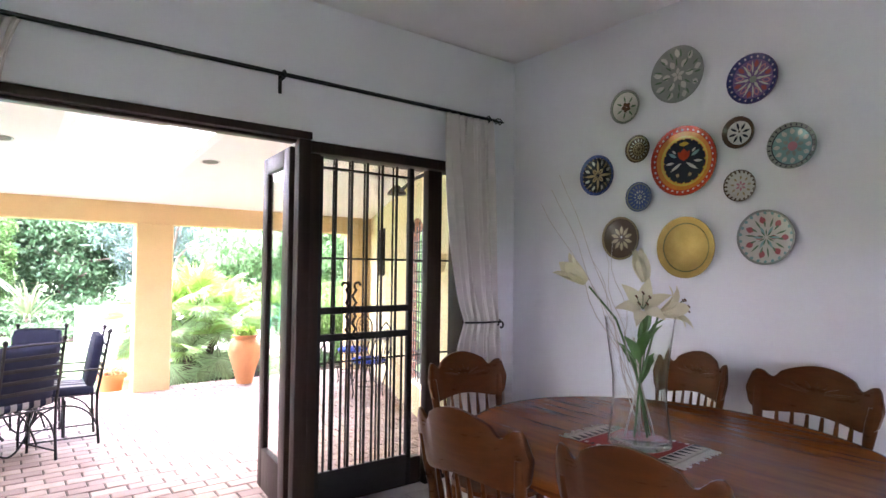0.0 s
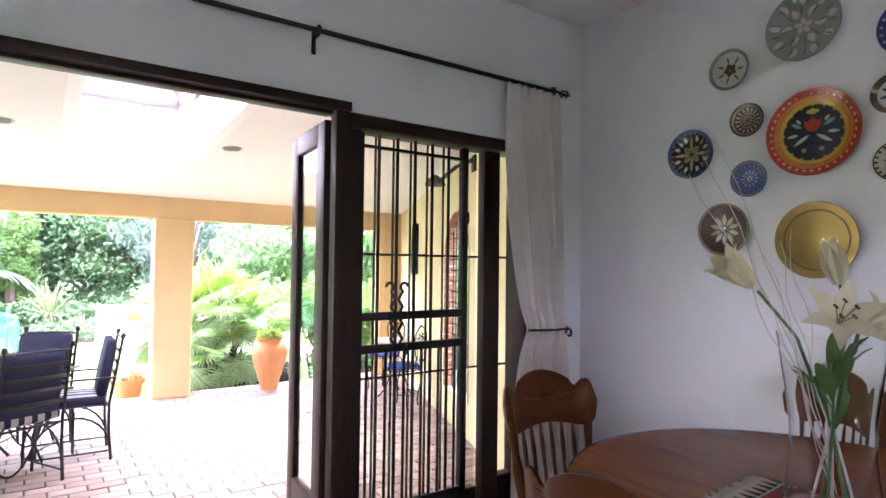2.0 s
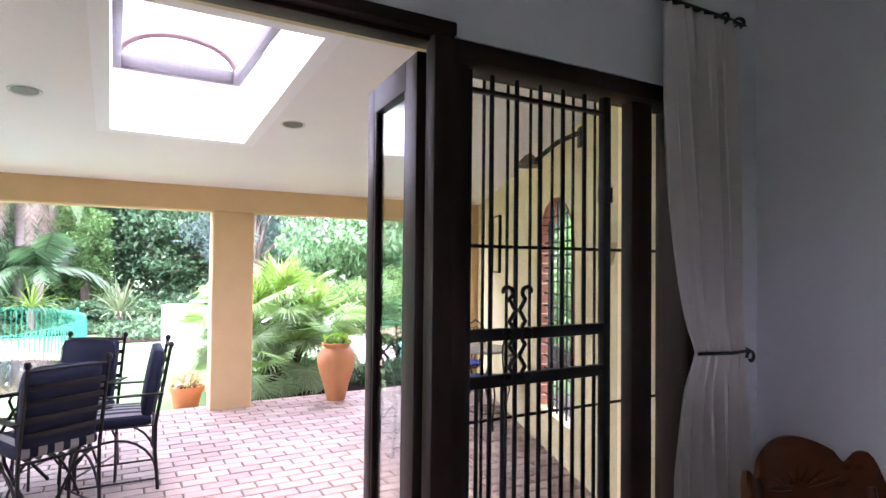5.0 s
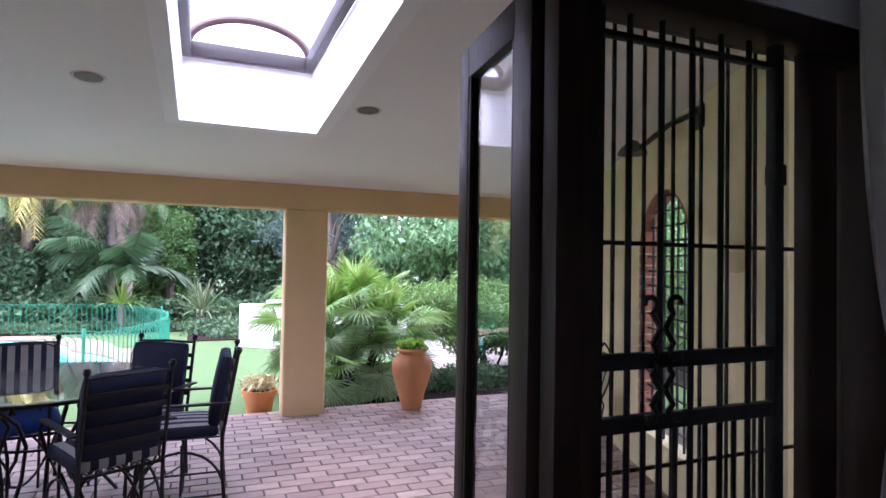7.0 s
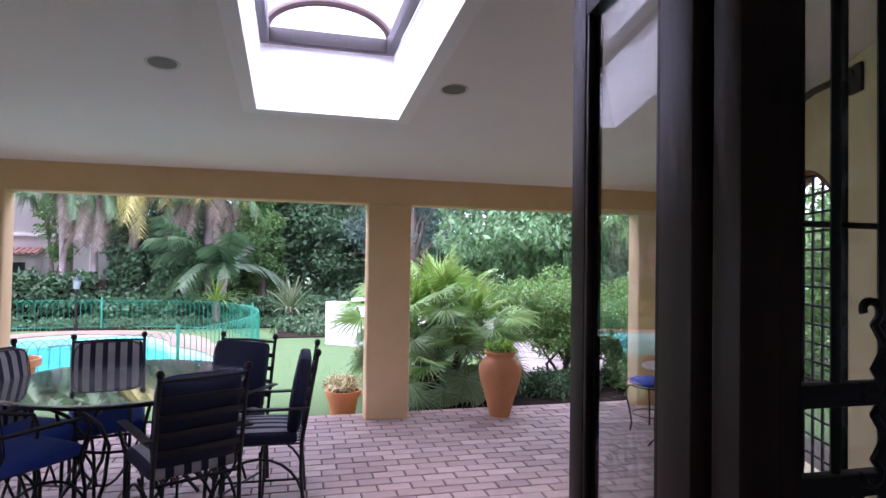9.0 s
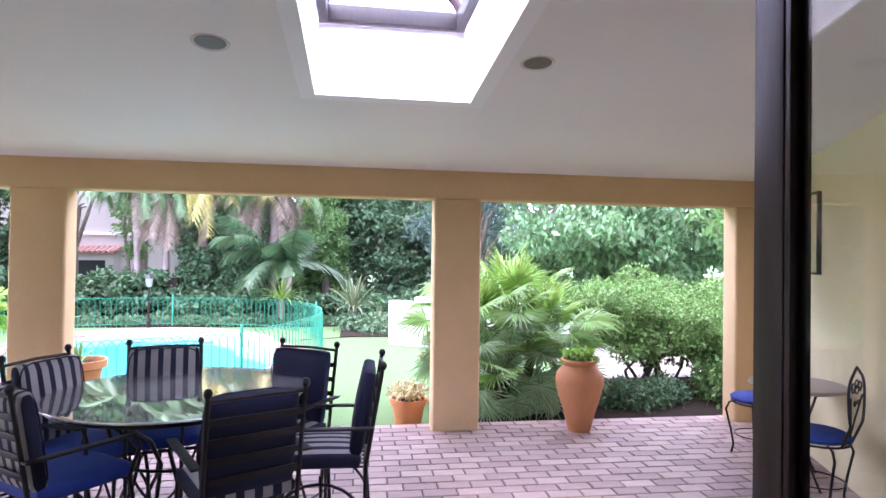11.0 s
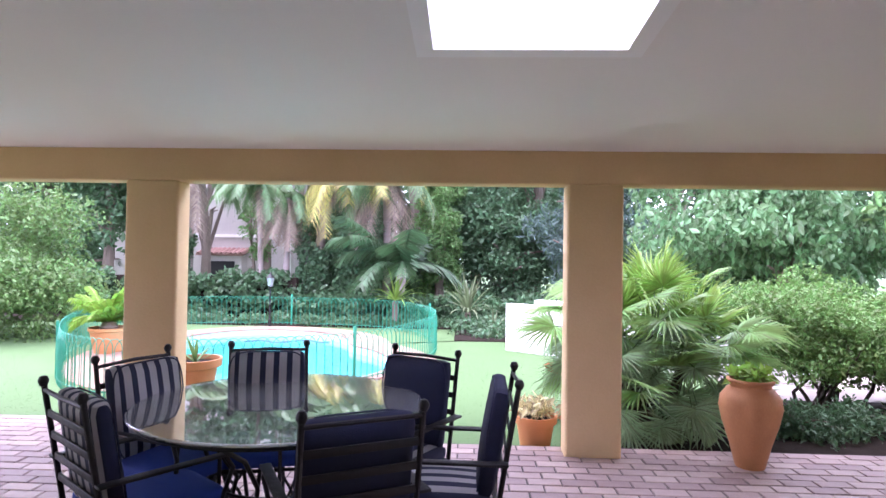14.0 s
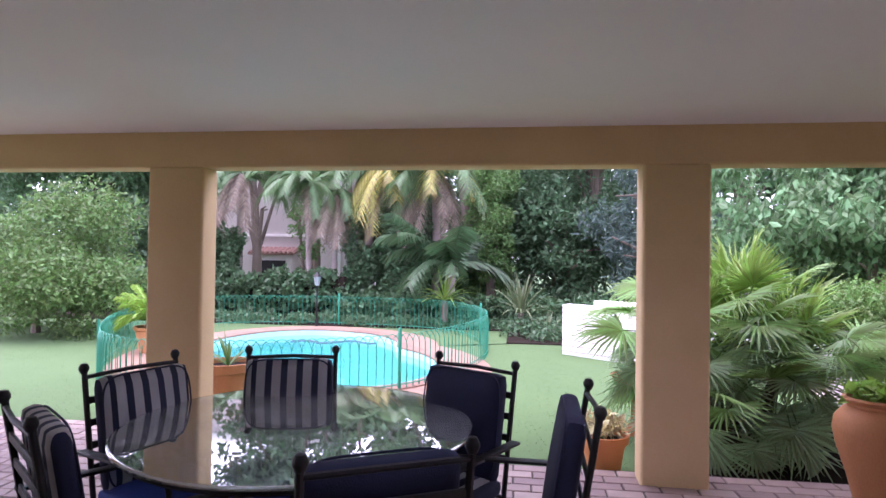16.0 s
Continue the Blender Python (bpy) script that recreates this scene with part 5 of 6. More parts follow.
# woven mat
MAT_RED = mat("red_wool", (0.20, 0.015, 0.015), (0.36, 0.05, 0.04), 30, 0.95, 0.5, 300)
WOOL_W = mat("undyed_wool", (0.55, 0.50, 0.42), (0.72, 0.67, 0.58), 30, 0.95, 0.5, 300)
WOOL_B = mat("black_wool", (0.015, 0.012, 0.012), (0.04, 0.035, 0.03), 30, 0.95, 0.5, 300)
runner = thing("table_mat", "small woven mat with red centre, zigzag ends and fringe", "mat", pose(0.405, -1.775, TZ, 0, 0, 4))
part("weave", boxed(-0.13, 0.13, -0.19, 0.19, 0.0, 0.005, 0.002), MAT_RED, runner)
for s in (-1, 1):
    part("end_band", boxed(-0.131, 0.131, s * 0.165 - 0.03, s * 0.165 + 0.03, 0.003, 0.0062), WOOL_W, runner)
    for k in range(8):
        bm = bmesh.new()
        x = -0.122 + 0.035 * k
        bm.faces.new([bm.verts.new(v) for v in ((x - 0.014, s * 0.140, 0.0068), (x + 0.014, s * 0.140, 0.0068), (x + 0.006, s * 0.188, 0.0068))])
        part("zigzag", bm, WOOL_B, runner)
    for k in range(30):
        x = -0.128 + 0.0088 * k
        part("fringe", tubed([(x, s * 0.192, 0.003), (x + random.uniform(-0.006, 0.006), s * (0.225 + random.uniform(-0.008, 0.01)), 0.002)], 0.0022, 4), WOOL_W, runner)
for s in (-1, 1):
    for k in range(11):
        part("edge_stripe", boxed(s * 0.122 - 0.007, s * 0.122 + 0.007, -0.125 + 0.0236 * k, -0.114 + 0.0236 * k, 0.004, 0.0065), WOOL_B if k % 2 else WOOL_W, runner)

# vase of lilies
VX, VY, VZ = 0.385, -1.80, TZ + 0.008
vase = thing("glass_vase", "tall clear glass hurricane vase standing on the mat", "vase", pose(VX, VY, VZ))
outer = [(0.0, 0.0), (0.095, 0.0), (0.105, 0.006), (0.098, 0.06), (0.088, 0.15), (0.09, 0.24), (0.104, 0.34), (0.114, 0.42), (0.116, 0.43)]
inside = [(r - 0.004, z) for r, z in outer[::-1][:-2]] + [(0.09, 0.022), (0.0, 0.024)]
part("glass", lathed(outer + inside, 48), VASE_GLASS, vase).visible_shadow = False
STEM = mat("lily_stem", (0.05, 0.11, 0.03), (0.11, 0.20, 0.06), 20, 0.5, 0.1)
STRAW = mat("dried_straw", (0.42, 0.36, 0.30), (0.62, 0.56, 0.50), 30, 0.8, 0.1)
ANTHER = mat("brown_anther", (0.10, 0.045, 0.02), (0.18, 0.08, 0.03), 30, 0.8, 0.1)


def lily(stem, at, way, size, openness, seed):
    """A lily on its stem: six recurved petals and stamens."""
    random.seed(seed)
    t = thing("lily", "cream lily with dark stamens in the glass vase", "flower", Matrix.Translation((VX, VY, VZ)), "lilies in the vase")
    part("stem", tubed(stem, 0.0038, 6), STEM, t)
    z = Vector(way).normalized()
    x = z.orthogonal().normalized()
    y = z.cross(x)
    at = Vector(at)
    for k in range(6):
        a = k * math.pi / 3 + 0.2
        o = x * math.cos(a) + y * math.sin(a)
        s = z.cross(o)
        bm, last = bmesh.new(), None
        for i in range(8):
            q = i / 7
            flare = openness * q * q
            c = at + z * size * (q - 0.45 * flare * q) + o * size * (0.06 + 0.75 * flare)
            w = size * 0.19 * math.sin(math.pi * min(0.12 + q * 0.88, 1)) + 0.001
            row = [bm.verts.new(c - s * w + o * w * 0.25), bm.verts.new(c), bm.verts.new(c + s * w + o * w * 0.25)]
            if last:
                for j in (0, 1):
                    bm.faces.new((last[j], last[j + 1], row[j + 1], row[j]))
            last = row
        part("petal", bm, PETAL, t)
    if openness > 0.5:
        for k in range(5):
            a = k * 1.2566
            tip = at + z * size * 0.75 + (x * math.cos(a) + y * math.sin(a)) * size * 0.18
            st = part("stamen", tubed([at + z * size * 0.1, tip], 0.0012, 4), STEM, t)
            part("anther", tubed([tip - x * 0.006, tip + x * 0.006], 0.0028, 5), ANTHER, st)
    return t


CAM_R, UPV = Vector((0.79, -0.61, 0)), Vector((0, 0, 1))
lily([(0.03, -0.02, 0.03), (0.0, 0.0, 0.2), (-0.06, 0.05, 0.42), (-0.135, 0.105, 0.53)], (-0.145, 0.112, 0.545), (-0.55, 0.40, 0.55), 0.13, 0.45, 61)
lily([(-0.03, 0.0, 0.03), (0.0, 0.0, 0.2), (0.0, -0.01, 0.44)], (0.0, -0.012, 0.45), (-0.5, -0.35, 0.35), 0.12, 0.95, 62)
lily([(0.02, 0.03, 0.03), (0.0, 0.0, 0.2), (0.05, -0.04, 0.44)], (0.055, -0.045, 0.44), (0.5, -0.45, 0.25), 0.12, 0.9, 63)
lily([(0.0, -0.03, 0.03), (0.0, 0.0, 0.2), (0.035, -0.02, 0.46), (0.02, -0.01, 0.56)], (0.02, -0.01, 0.55), (-0.25, 0.1, 0.9), 0.12, 0.12, 64)
bunch = thing("lily_leaves", "dark green lily leaves bunched in the glass vase", "foliage", Matrix.Translation((VX, VY, VZ)))
for k in range(9):
    random.seed(70 + k)
    a = k * 0.8
    o = Vector((math.cos(a), math.sin(a), 0))
    s = Vector((-math.sin(a), math.cos(a), 0))
    bm, last = bmesh.new(), None
    base = Vector((0, 0, 0.20 + 0.018 * k))
    for i in range(7):
        q = i / 6
        c = base + o * (0.075 + 0.02 * random.random()) * q + Vector((0, 0, 0.15 * q - 0.05 * q * q))
        w = 0.020 * math.sin(math.pi * (0.08 + 0.92 * q)) + 0.0008
        row = [bm.verts.new(c - s * w), bm.verts.new(c - Vector((0, 0, 0.004))), bm.verts.new(c + s * w)]
        if last:
            for j in (0, 1):
                bm.faces.new((last[j], last[j + 1], row[j + 1], row[j]))
        last = row
    part("leaf", bm, L_MID, bunch)
twigs = thing("dried_twigs", "pale curly dried twigs rising from the vase", "dried twigs", Matrix.Translation((VX, VY, VZ)))
for k in range(7):
    random.seed(80 + k)
    lean_ = -0.27 - 0.03 * k if k < 3 else -0.10 - 0.028 * (k - 3)
    tall = 0.86 - 0.05 * k if k < 3 else 0.72 - 0.03 * k
    pts = []
    for i in range(15):
        q = i / 14
        pts.append(CAM_R * (lean_ * q ** 1.3 + 0.008 * math.sin(17 * q + k)) + Vector((0.01 * math.sin(13 * q + 2 * k), 0, 0.05 + tall * q)))
    part("twig", tubed(pts, [0.0018 - 0.0010 * i / 14 for i in range(15)], 5), STRAW, twigs)
for k in range(3):
    part("pale_stem", tubed([CAM_R * (0.05 - 0.05 * k) + Vector((0, 0, 0.03)), Vector((0.0, 0, 0.22)), CAM_R * (-0.02 + 0.02 * k) + Vector((0, 0, 0.36))], 0.0034, 6), STRAW, twigs)

# ---- patio furniture ----
def soft_box(x0, x1, y0, y1, z0, z1, puff=0.012, r=0.03):
    """A cushion: rounded box whose broad faces swell."""
    bm = boxed(x0, x1, y0, y1, z0, z1)
    bmesh.ops.subdivide_edges(bm, edges=bm.edges[:], cuts=9, use_grid_fill=True)
    c = Vector(((x0 + x1) / 2, (y0 + y1) / 2, (z0 + z1) / 2))
    h = Vector(((x1 - x0) / 2, (y1 - y0) / 2, (z1 - z0) / 2))
    for v in bm.verts:
        d = v.co - c
        q = Vector((d.x / h.x, d.y / h.y, d.z / h.z))
        inner = Vector([max(-h[i] + r, min(h[i] - r, d[i])) for i in range(3)])
        off = d - inner
        if off.length > 1e-6:
            d = inner + off.normalized() * r
        swell = Vector((0, 0, 0))
        thin = min(range(3), key=lambda i: h[i])
        others = [i for i in range(3) if i != thin]
        f = (1 - q[others[0]] ** 2) * (1 - q[others[1]] ** 2)
        swell[thin] = puff * f * (1 if q[thin] > 0 else -1) * abs(q[thin])
        v.co = c + d + swell
    return bm


def patio_chair(striped, seat_stripes, label):
    """Faces +y; finials stand at -y. Wrought iron with loose cushions on it."""
    c = thing("patio_chair", label, "chair", group="chairs round the glass table")
    W = 0.205

    def back(z):
        return -0.235 - 0.16 * max(0, z - 0.42)
    for s in (-1, 1):
        post = part("back_post", tubed([(s * W, -0.255, 0.0), (s * W, -0.235, 0.25), (s * W, back(0.42), 0.42), (s * W, back(0.92), 0.92)], 0.011, 8), IRON, c)
        part("finial", lathed([(0, 0.905), (0.012, 0.910), (0.019, 0.925), (0.019, 0.935), (0.012, 0.948), (0, 0.952)], 12, (s * W, back(0.93), 0)), IRON, post, "round iron ball finial")
        part("arm", boxed(s * (W + 0.03) - 0.022, s * (W + 0.03) + 0.022, back(0.62) - 0.01, 0.20, 0.615, 0.627, 0.004), IRON, c, "flat iron armrest")
        part("front_leg", tubed([(s * (W + 0.02), 0.20, 0.62), (s * (W + 0.03), 0.235, 0.56), (s * W, 0.20, 0.42), (s * W, 0.23, 0.25), (s * W, 0.235, 0.0)], 0.010, 8), IRON, c)
        part("curved_brace", tubed([(s * W, -0.25 + 0.25 * (1 - math.cos(a)), 0.08 + 0.26 * math.sin(a)) for a in (k * math.pi / 12 for k in range(13))], 0.008, 6), IRON, c)
        part("side_stretcher", tubed([(s * W, -0.25, 0.07), (s * W, 0.235, 0.07)], 0.007, 6), IRON, c)
    part("top_rail", tubed([(-W, back(0.895), 0.895), (0, back(0.895) - 0.012, 0.900), (W, back(0.895), 0.895)], 0.009, 8), IRON, c)
    for k in range(4):
        z = 0.55 + 0.085 * k
        part("back_slat", boxed(-W, W, back(z) - 0.006, back(z) + 0.004, z - 0.014, z + 0.014, 0.002), IRON, c)
    for y in (-0.23, 0.20):
        part("seat_rail", tubed([(-W, y, 0.40), (W, y, 0.40)], 0.009, 8), IRON, c)
    for k in range(6):
        x = -0.15 + 0.06 * k
        part("seat_slat", tubed([(x, -0.23, 0.402), (x, 0.20, 0.402)], 0.006, 6), IRON, c)
    for s in (-1, 1):
        part("cross_hoop", tubed([(-W + 2 * W * t, -0.01 + s * 0.0, 0.04 + 0.34 * (2 * t - 1) ** 2 if s > 0 else 0.38 - 0.30 * (2 * t - 1) ** 2) for t in (i / 14 for i in range(15))], 0.008, 6), IRON, c)
    seat = part("seat_cushion", soft_box(-0.215, 0.215, -0.215, 0.225, 0.412, 0.485, 0.014, 0.03), BLUE_BRIGHT if not seat_stripes else BLUE, c, "blue canvas seat cushion" if not seat_stripes else "striped blue and white seat cushion")
    tilt = Matrix.Translation((0, -0.180, 0.46)) @ Matrix.Rotation(math.atan(0.16), 4, "X")
    cushion = part("back_cushion", soft_box(-0.200, 0.200, -0.035, 0.035, 0.0, 0.445, 0.012, 0.03), BLUE, c, "navy canvas back cushion" if not striped else "navy and grey striped back cushion", tilt)
    part("piping", tubed([(0.197 * math.copysign(abs(math.cos(a)) ** 0.35, math.cos(a)), 0.030, 0.222 + 0.22 * math.copysign(abs(math.sin(a)) ** 0.35, math.sin(a))) for a in (k * math.pi / 24 for k in range(48))], 0.004, 5, True), BLUE, cushion)
    if striped:
        for x, w in ((-0.155, 0.020), (-0.085, 0.020), (-0.015, 0.020), (0.055, 0.020), (0.125, 0.020), (0.18, 0.012)):
            bm = soft_box(-0.2005, 0.2005, -0.0358, 0.0358, -0.0005, 0.4455, 0.0122, 0.03)
            bmesh.ops.bisect_plane(bm, geom=bm.verts[:] + bm.edges[:] + bm.faces[:], plane_co=(x - w, 0, 0), plane_no=(1, 0, 0), clear_inner=True)
            bmesh.ops.bisect_plane(bm, geom=bm.verts[:] + bm.edges[:] + bm.faces[:], plane_co=(x + w, 0, 0), plane_no=(1, 0, 0), clear_outer=True)
            part("stripe", bm, STRIPE, cushion)
    if seat_stripes:
        for x, w in ((-0.165, 0.022), (-0.08, 0.022), (0.0, 0.022), (0.08, 0.022), (0.165, 0.022)):
            bm = soft_box(-0.2155, 0.2155, -0.2155, 0.2255, 0.4115, 0.4858, 0.0143, 0.03)
            bmesh.ops.bisect_plane(bm, geom=bm.verts[:] + bm.edges[:] + bm.faces[:], plane_co=(x - w, 0, 0), plane_no=(1, 0, 0), clear_inner=True)
            bmesh.ops.bisect_plane(bm, geom=bm.verts[:] + bm.edges[:] + bm.faces[:], plane_co=(x + w, 0, 0), plane_no=(1, 0, 0), clear_outer=True)
            part("stripe", bm, STRIPE, seat)
    return c


def seat_at(x, y, fx, fy):
    """Pose from the middle of the finials and the way the chair faces."""
    return pose(x, y, 0, 0, 0, math.degrees(math.atan2(-fx, fy))) @ Matrix.Translation((0, 0.315, 0))


striped = patio_chair(True, False, "wrought-iron patio chair with striped back cushion and blue seat")
striped.matrix_basis = seat_at(-1.886, 3.604, 0.23, -0.97)
copy_thing(striped, seat_at(-2.425, 3.188, 0.94, -0.35))
copy_thing(striped, seat_at(-2.245, 2.42, 0.61, 0.79))
plain = patio_chair(False, True, "wrought-iron patio chair with navy back cushion and striped seat")
plain.matrix_basis = seat_at(-1.10, 2.23, -0.46, 0.89)
copy_thing(plain, seat_at(-0.559, 2.888, -1.0, 0.03))
copy_thing(plain, seat_at(-0.996, 3.505, -0.5, -0.86))

gt = thing("glass_table", "round glass-topped patio table on wrought-iron legs", "table", pose(-1.64, 3.09, 0))
part("glass_top", lathed([(0, 0.728), (0.645, 0.728), (0.655, 0.728), (0.662, 0.731), (0.662, 0.737), (0.656, 0.740), (0.645, 0.740), (0.30, 0.740), (0, 0.740)], 72), TABLE_GLASS, gt, "thick clear glass tabletop").visible_shadow = False
part("rim_ring", tubed([(0.635 * math.cos(a), 0.635 * math.sin(a), 0.717) for a in (k * math.pi / 32 for k in range(64))], 0.010, 6, True), IRON, gt)
part("inner_ring", tubed([(0.30 * math.cos(a), 0.30 * math.sin(a), 0.40) for a in (k * math.pi / 16 for k in range(32))], 0.008, 6, True), IRON, gt)
for k in range(6):
    a = k * math.pi / 3 + 0.3
    prof = [(0.60, 0.712), (0.52, 0.69), (0.30, 0.55), (0.20, 0.40), (0.24, 0.22), (0.34, 0.08), (0.40, 0.0)]
    part("leg", tubed([(r * math.cos(a), r * math.sin(a), z) for r, z in prof], 0.011, 8), IRON, gt)
    part("upright", tubed([(0.30 * math.cos(a + 0.5), 0.30 * math.sin(a + 0.5), 0.0), (0.30 * math.cos(a + 0.5), 0.30 * math.sin(a + 0.5), 0.716)], 0.009, 6), IRON, gt)
for k in range(3):
    a = k * math.pi / 3
    part("cross_bar", tubed([(0.63 * math.cos(a), 0.63 * math.sin(a), 0.717), (-0.63 * math.cos(a), -0.63 * math.sin(a), 0.717)], 0.008, 6), IRON, gt)


# bistro set by the side wall
def bistro_chair(m):
    c = thing("bistro_chair", "black wire bistro chair with round royal blue cushion", "chair", m, "bistro chairs")
    part("cushion", lathed([(0, 0.405), (0.17, 0.407), (0.195, 0.42), (0.197, 0.435), (0.17, 0.452), (0, 0.458)], 32), BLUE_BRIGHT, c, "round royal blue seat cushion")
    part("seat_ring", tubed([(0.185 * math.cos(k * 0.2618), 0.185 * math.sin(k * 0.2618), 0.398) for k in range(24)], 0.007, 6, True), IRON, c)
    for k in range(4):
        a = math.pi / 4 + k * math.pi / 2
        part("leg", tubed([(r * math.cos(a), r * math.sin(a), z) for r, z in ((0.15, 0.398), (0.20, 0.385), (0.225, 0.33), (0.19, 0.18), (0.17, 0.06), (0.185, 0.0))], 0.008, 6), IRON, c)
    part("brace_ring", tubed([(0.165 * math.cos(k * 0.3927), 0.165 * math.sin(k * 0.3927), 0.15) for k in range(16)], 0.005, 5, True), IRON, c)
    outline = []
    for k in range(25):
        t = k / 24
        a = math.pi * (1.22 - 1.44 * t)
        r = 0.165 * (1 + (0.10 if abs(t - 0.5) < 0.03 else 0))
        outline.append((r * math.cos(a) * (0.80 + 0.25 * max(0, math.sin(a))), -0.22, 0.655 + 0.19 * math.sin(a) + 0.025 * max(0, 1 - abs(t - 0.5) / 0.07)))
    part("back_ring", tubed([(0.032 * math.cos(k * 0.3927), -0.22, 0.755 + 0.042 * math.sin(k * 0.3927)) for k in range(16)], 0.004, 5, True), IRON, c)
    part("back_loop", tubed([(-0.08, -0.17, 0.40)] + outline + [(0.08, -0.17, 0.40)], 0.008, 6), IRON, c)
    for s in (-1, 1):
        part("back_scroll", tubed([(s * (0.055 - 0.045 * (1 - k / 22) * math.cos(k * 0.36)), -0.22, 0.745 + 0.045 * (1 - k / 22) * math.sin(k * 0.36)) for k in range(20)], 0.005, 5), IRON, c)
        part("back_scroll", tubed([(s * (0.03 - 0.024 * (1 - k / 22) * math.cos(k * 0.36)), -0.22, 0.655 + 0.024 * (1 - k / 22) * math.sin(k * 0.36)) for k in range(20)], 0.004, 5), IRON, c)
        part("back_wire", tubed([(s * 0.02, -0.17, 0.40), (s * 0.03, -0.20, 0.55), (s * 0.10, -0.22, 0.70)], 0.005, 5), IRON, c)
    return c


bistro_chair(pose(2.37, 3.80, 0, 0, 0, 108))
bistro_chair(pose(2.10, 2.93, 0, 0, 0, 30))
MOSAIC = mat("grey_stone_tabletop", (0.30, 0.26, 0.23), (0.46, 0.41, 0.37), 18, 0.4, 0.2, 90)
bt = thing("bistro_table", "small round stone-topped bistro table on wire legs", "table", pose(2.29, 3.30, 0))
part("tabletop", lathed([(0, 0.63), (0.29, 0.63), (0.30, 0.64), (0.295, 0.655), (0.288, 0.657), (0.275, 0.657), (0, 0.657)], 40), MOSAIC, bt)
for k in range(3):
    a = k * 2.0944 + 0.4
    part("leg", tubed([(r * math.cos(a), r * math.sin(a), z) for r, z in ((0.20, 0.63), (0.10, 0.42), (0.09, 0.28), (0.16, 0.10), (0.24, 0.0))], 0.008, 6), IRON, bt)

# ---- pots and plants ----
L_CYCAD = leafy("cycad_leaf", (0.14, 0.29, 0.03), (0.30, 0.47, 0.07))
def pot(name, label, x, y, z, prof, material, rim=0.02):
    t = thing(name, label, "plant pot", pose(x, y, z))
    outer = prof
    r, h = prof[-1]
    part("body", lathed([(0, 0)] + outer + [(r - rim, h), (r - rim, h - 0.05), (0, h - 0.05)], 40), material, t)
    part("soil", lathed([(0, h - 0.045), (r - rim, h - 0.045)], 24), SOIL, t)
    return t


pot("urn", "tall terracotta urn standing on the brick patio edge", 1.225, 4.55, 0.0, [(0.092, 0.0), (0.098, 0.01), (0.135, 0.16), (0.185, 0.32), (0.205, 0.42), (0.196, 0.49), (0.155, 0.545), (0.132, 0.56), (0.132, 0.575), (0.150, 0.592), (0.158, 0.605), (0.154, 0.615)], TERRA)
def little_plant(name, label, x, y, z, spread, high, n, size, material, aspect=0.5):
    pts = shell([(x, y, z + high * 0.5, spread, spread, high * 0.5)], n, 0.2)
    t = thing(name, label, "plant", pose(0, 0, 0))
    part("leaves", crown_mesh("leaves", pts, size, aspect, material, 0.0), None, t)
    bm = bmesh.new()
    for k in range(7):
        a = k * 0.9
        tube(bm, [(x, y, z - 0.06), (x + spread * 0.5 * math.cos(a), y + spread * 0.5 * math.sin(a), z + high * 0.6)], 0.004, 4)
    part("stems", bm, STEM, t)


little_plant("urn_plant", "bright green leafy plant growing in the urn", 1.225, 4.55, 0.59, 0.13, 0.10, 240, 0.06, L_CYCAD, 0.7)
pot("plant_pot", "small orange terracotta pot beside the patio column", -0.21, 5.10, LAWN_Z, [(0.115, 0.0), (0.15, 0.22), (0.172, 0.225), (0.176, 0.28)], TERRA_LIGHT)
DRY = leafy("dry_succulent_leaf", (0.45, 0.38, 0.18), (0.72, 0.64, 0.38))
little_plant("succulent", "dry cream-coloured succulent in the small pot", -0.21, 5.10, 0.16, 0.17, 0.16, 420, 0.06, DRY, 0.35)
pot("plant_pot", "tall red terracotta pot beside the column on the lawn", -3.27, 5.65, LAWN_Z, [(0.13, 0.0), (0.15, 0.2), (0.19, 0.48), (0.23, 0.50), (0.235, 0.57)], TERRA)
rosette("agave", "spiky dark green plant in the tall red pot", "plant", -3.27, 5.65, LAWN_Z + 0.53, 16, 0.34, 0.012, L_MID, 44, 0.0, (0.5, 1.45))
pot("plant_pot", "wide terracotta pot inside the pool fence", -6.25, 9.1, LAWN_Z + 0.012, [(0.20, 0.0), (0.26, 0.32), (0.285, 0.335), (0.29, 0.38)], TERRA)


def cycad(x, y, z):
    random.seed(45)
    t = thing("cycad", "yellow-green cycad with arching fronds in a pot", "cycad", pose(x, y, z))
    part("stem", lathed([(0.11, 0), (0.13, 0.06), (0.08, 0.14), (0, 0.16)], 12), BARK, t)
    for k in range(44):
        v, f = [], []
        frond(v, f, (0, 0, 0.12), k * 2.4, 0.66 * random.uniform(0.8, 1.05), random.uniform(0.55, 1.6), random.uniform(0.5, 0.85), 0.11, 30, 0.35)
        part("frond", raw_mesh("frond", v, f, L_CYCAD), None, t)


cycad(-6.25, 9.1, LAWN_Z + 0.34)
bath = thing("bird_bath", "pinkish terracotta bird bath among the palm leaves", "bird bath", pose(0.22, 6.1, LAWN_Z))
part("pedestal", lathed([(0.12, 0), (0.12, 0.03), (0.06, 0.08), (0.05, 0.36), (0.09, 0.42)], 20), TERRA, bath)
part("bowl", lathed([(0.05, 0.40), (0.20, 0.45), (0.23, 0.50), (0.21, 0.50), (0.17, 0.46), (0, 0.44)], 28), TERRA, bath)


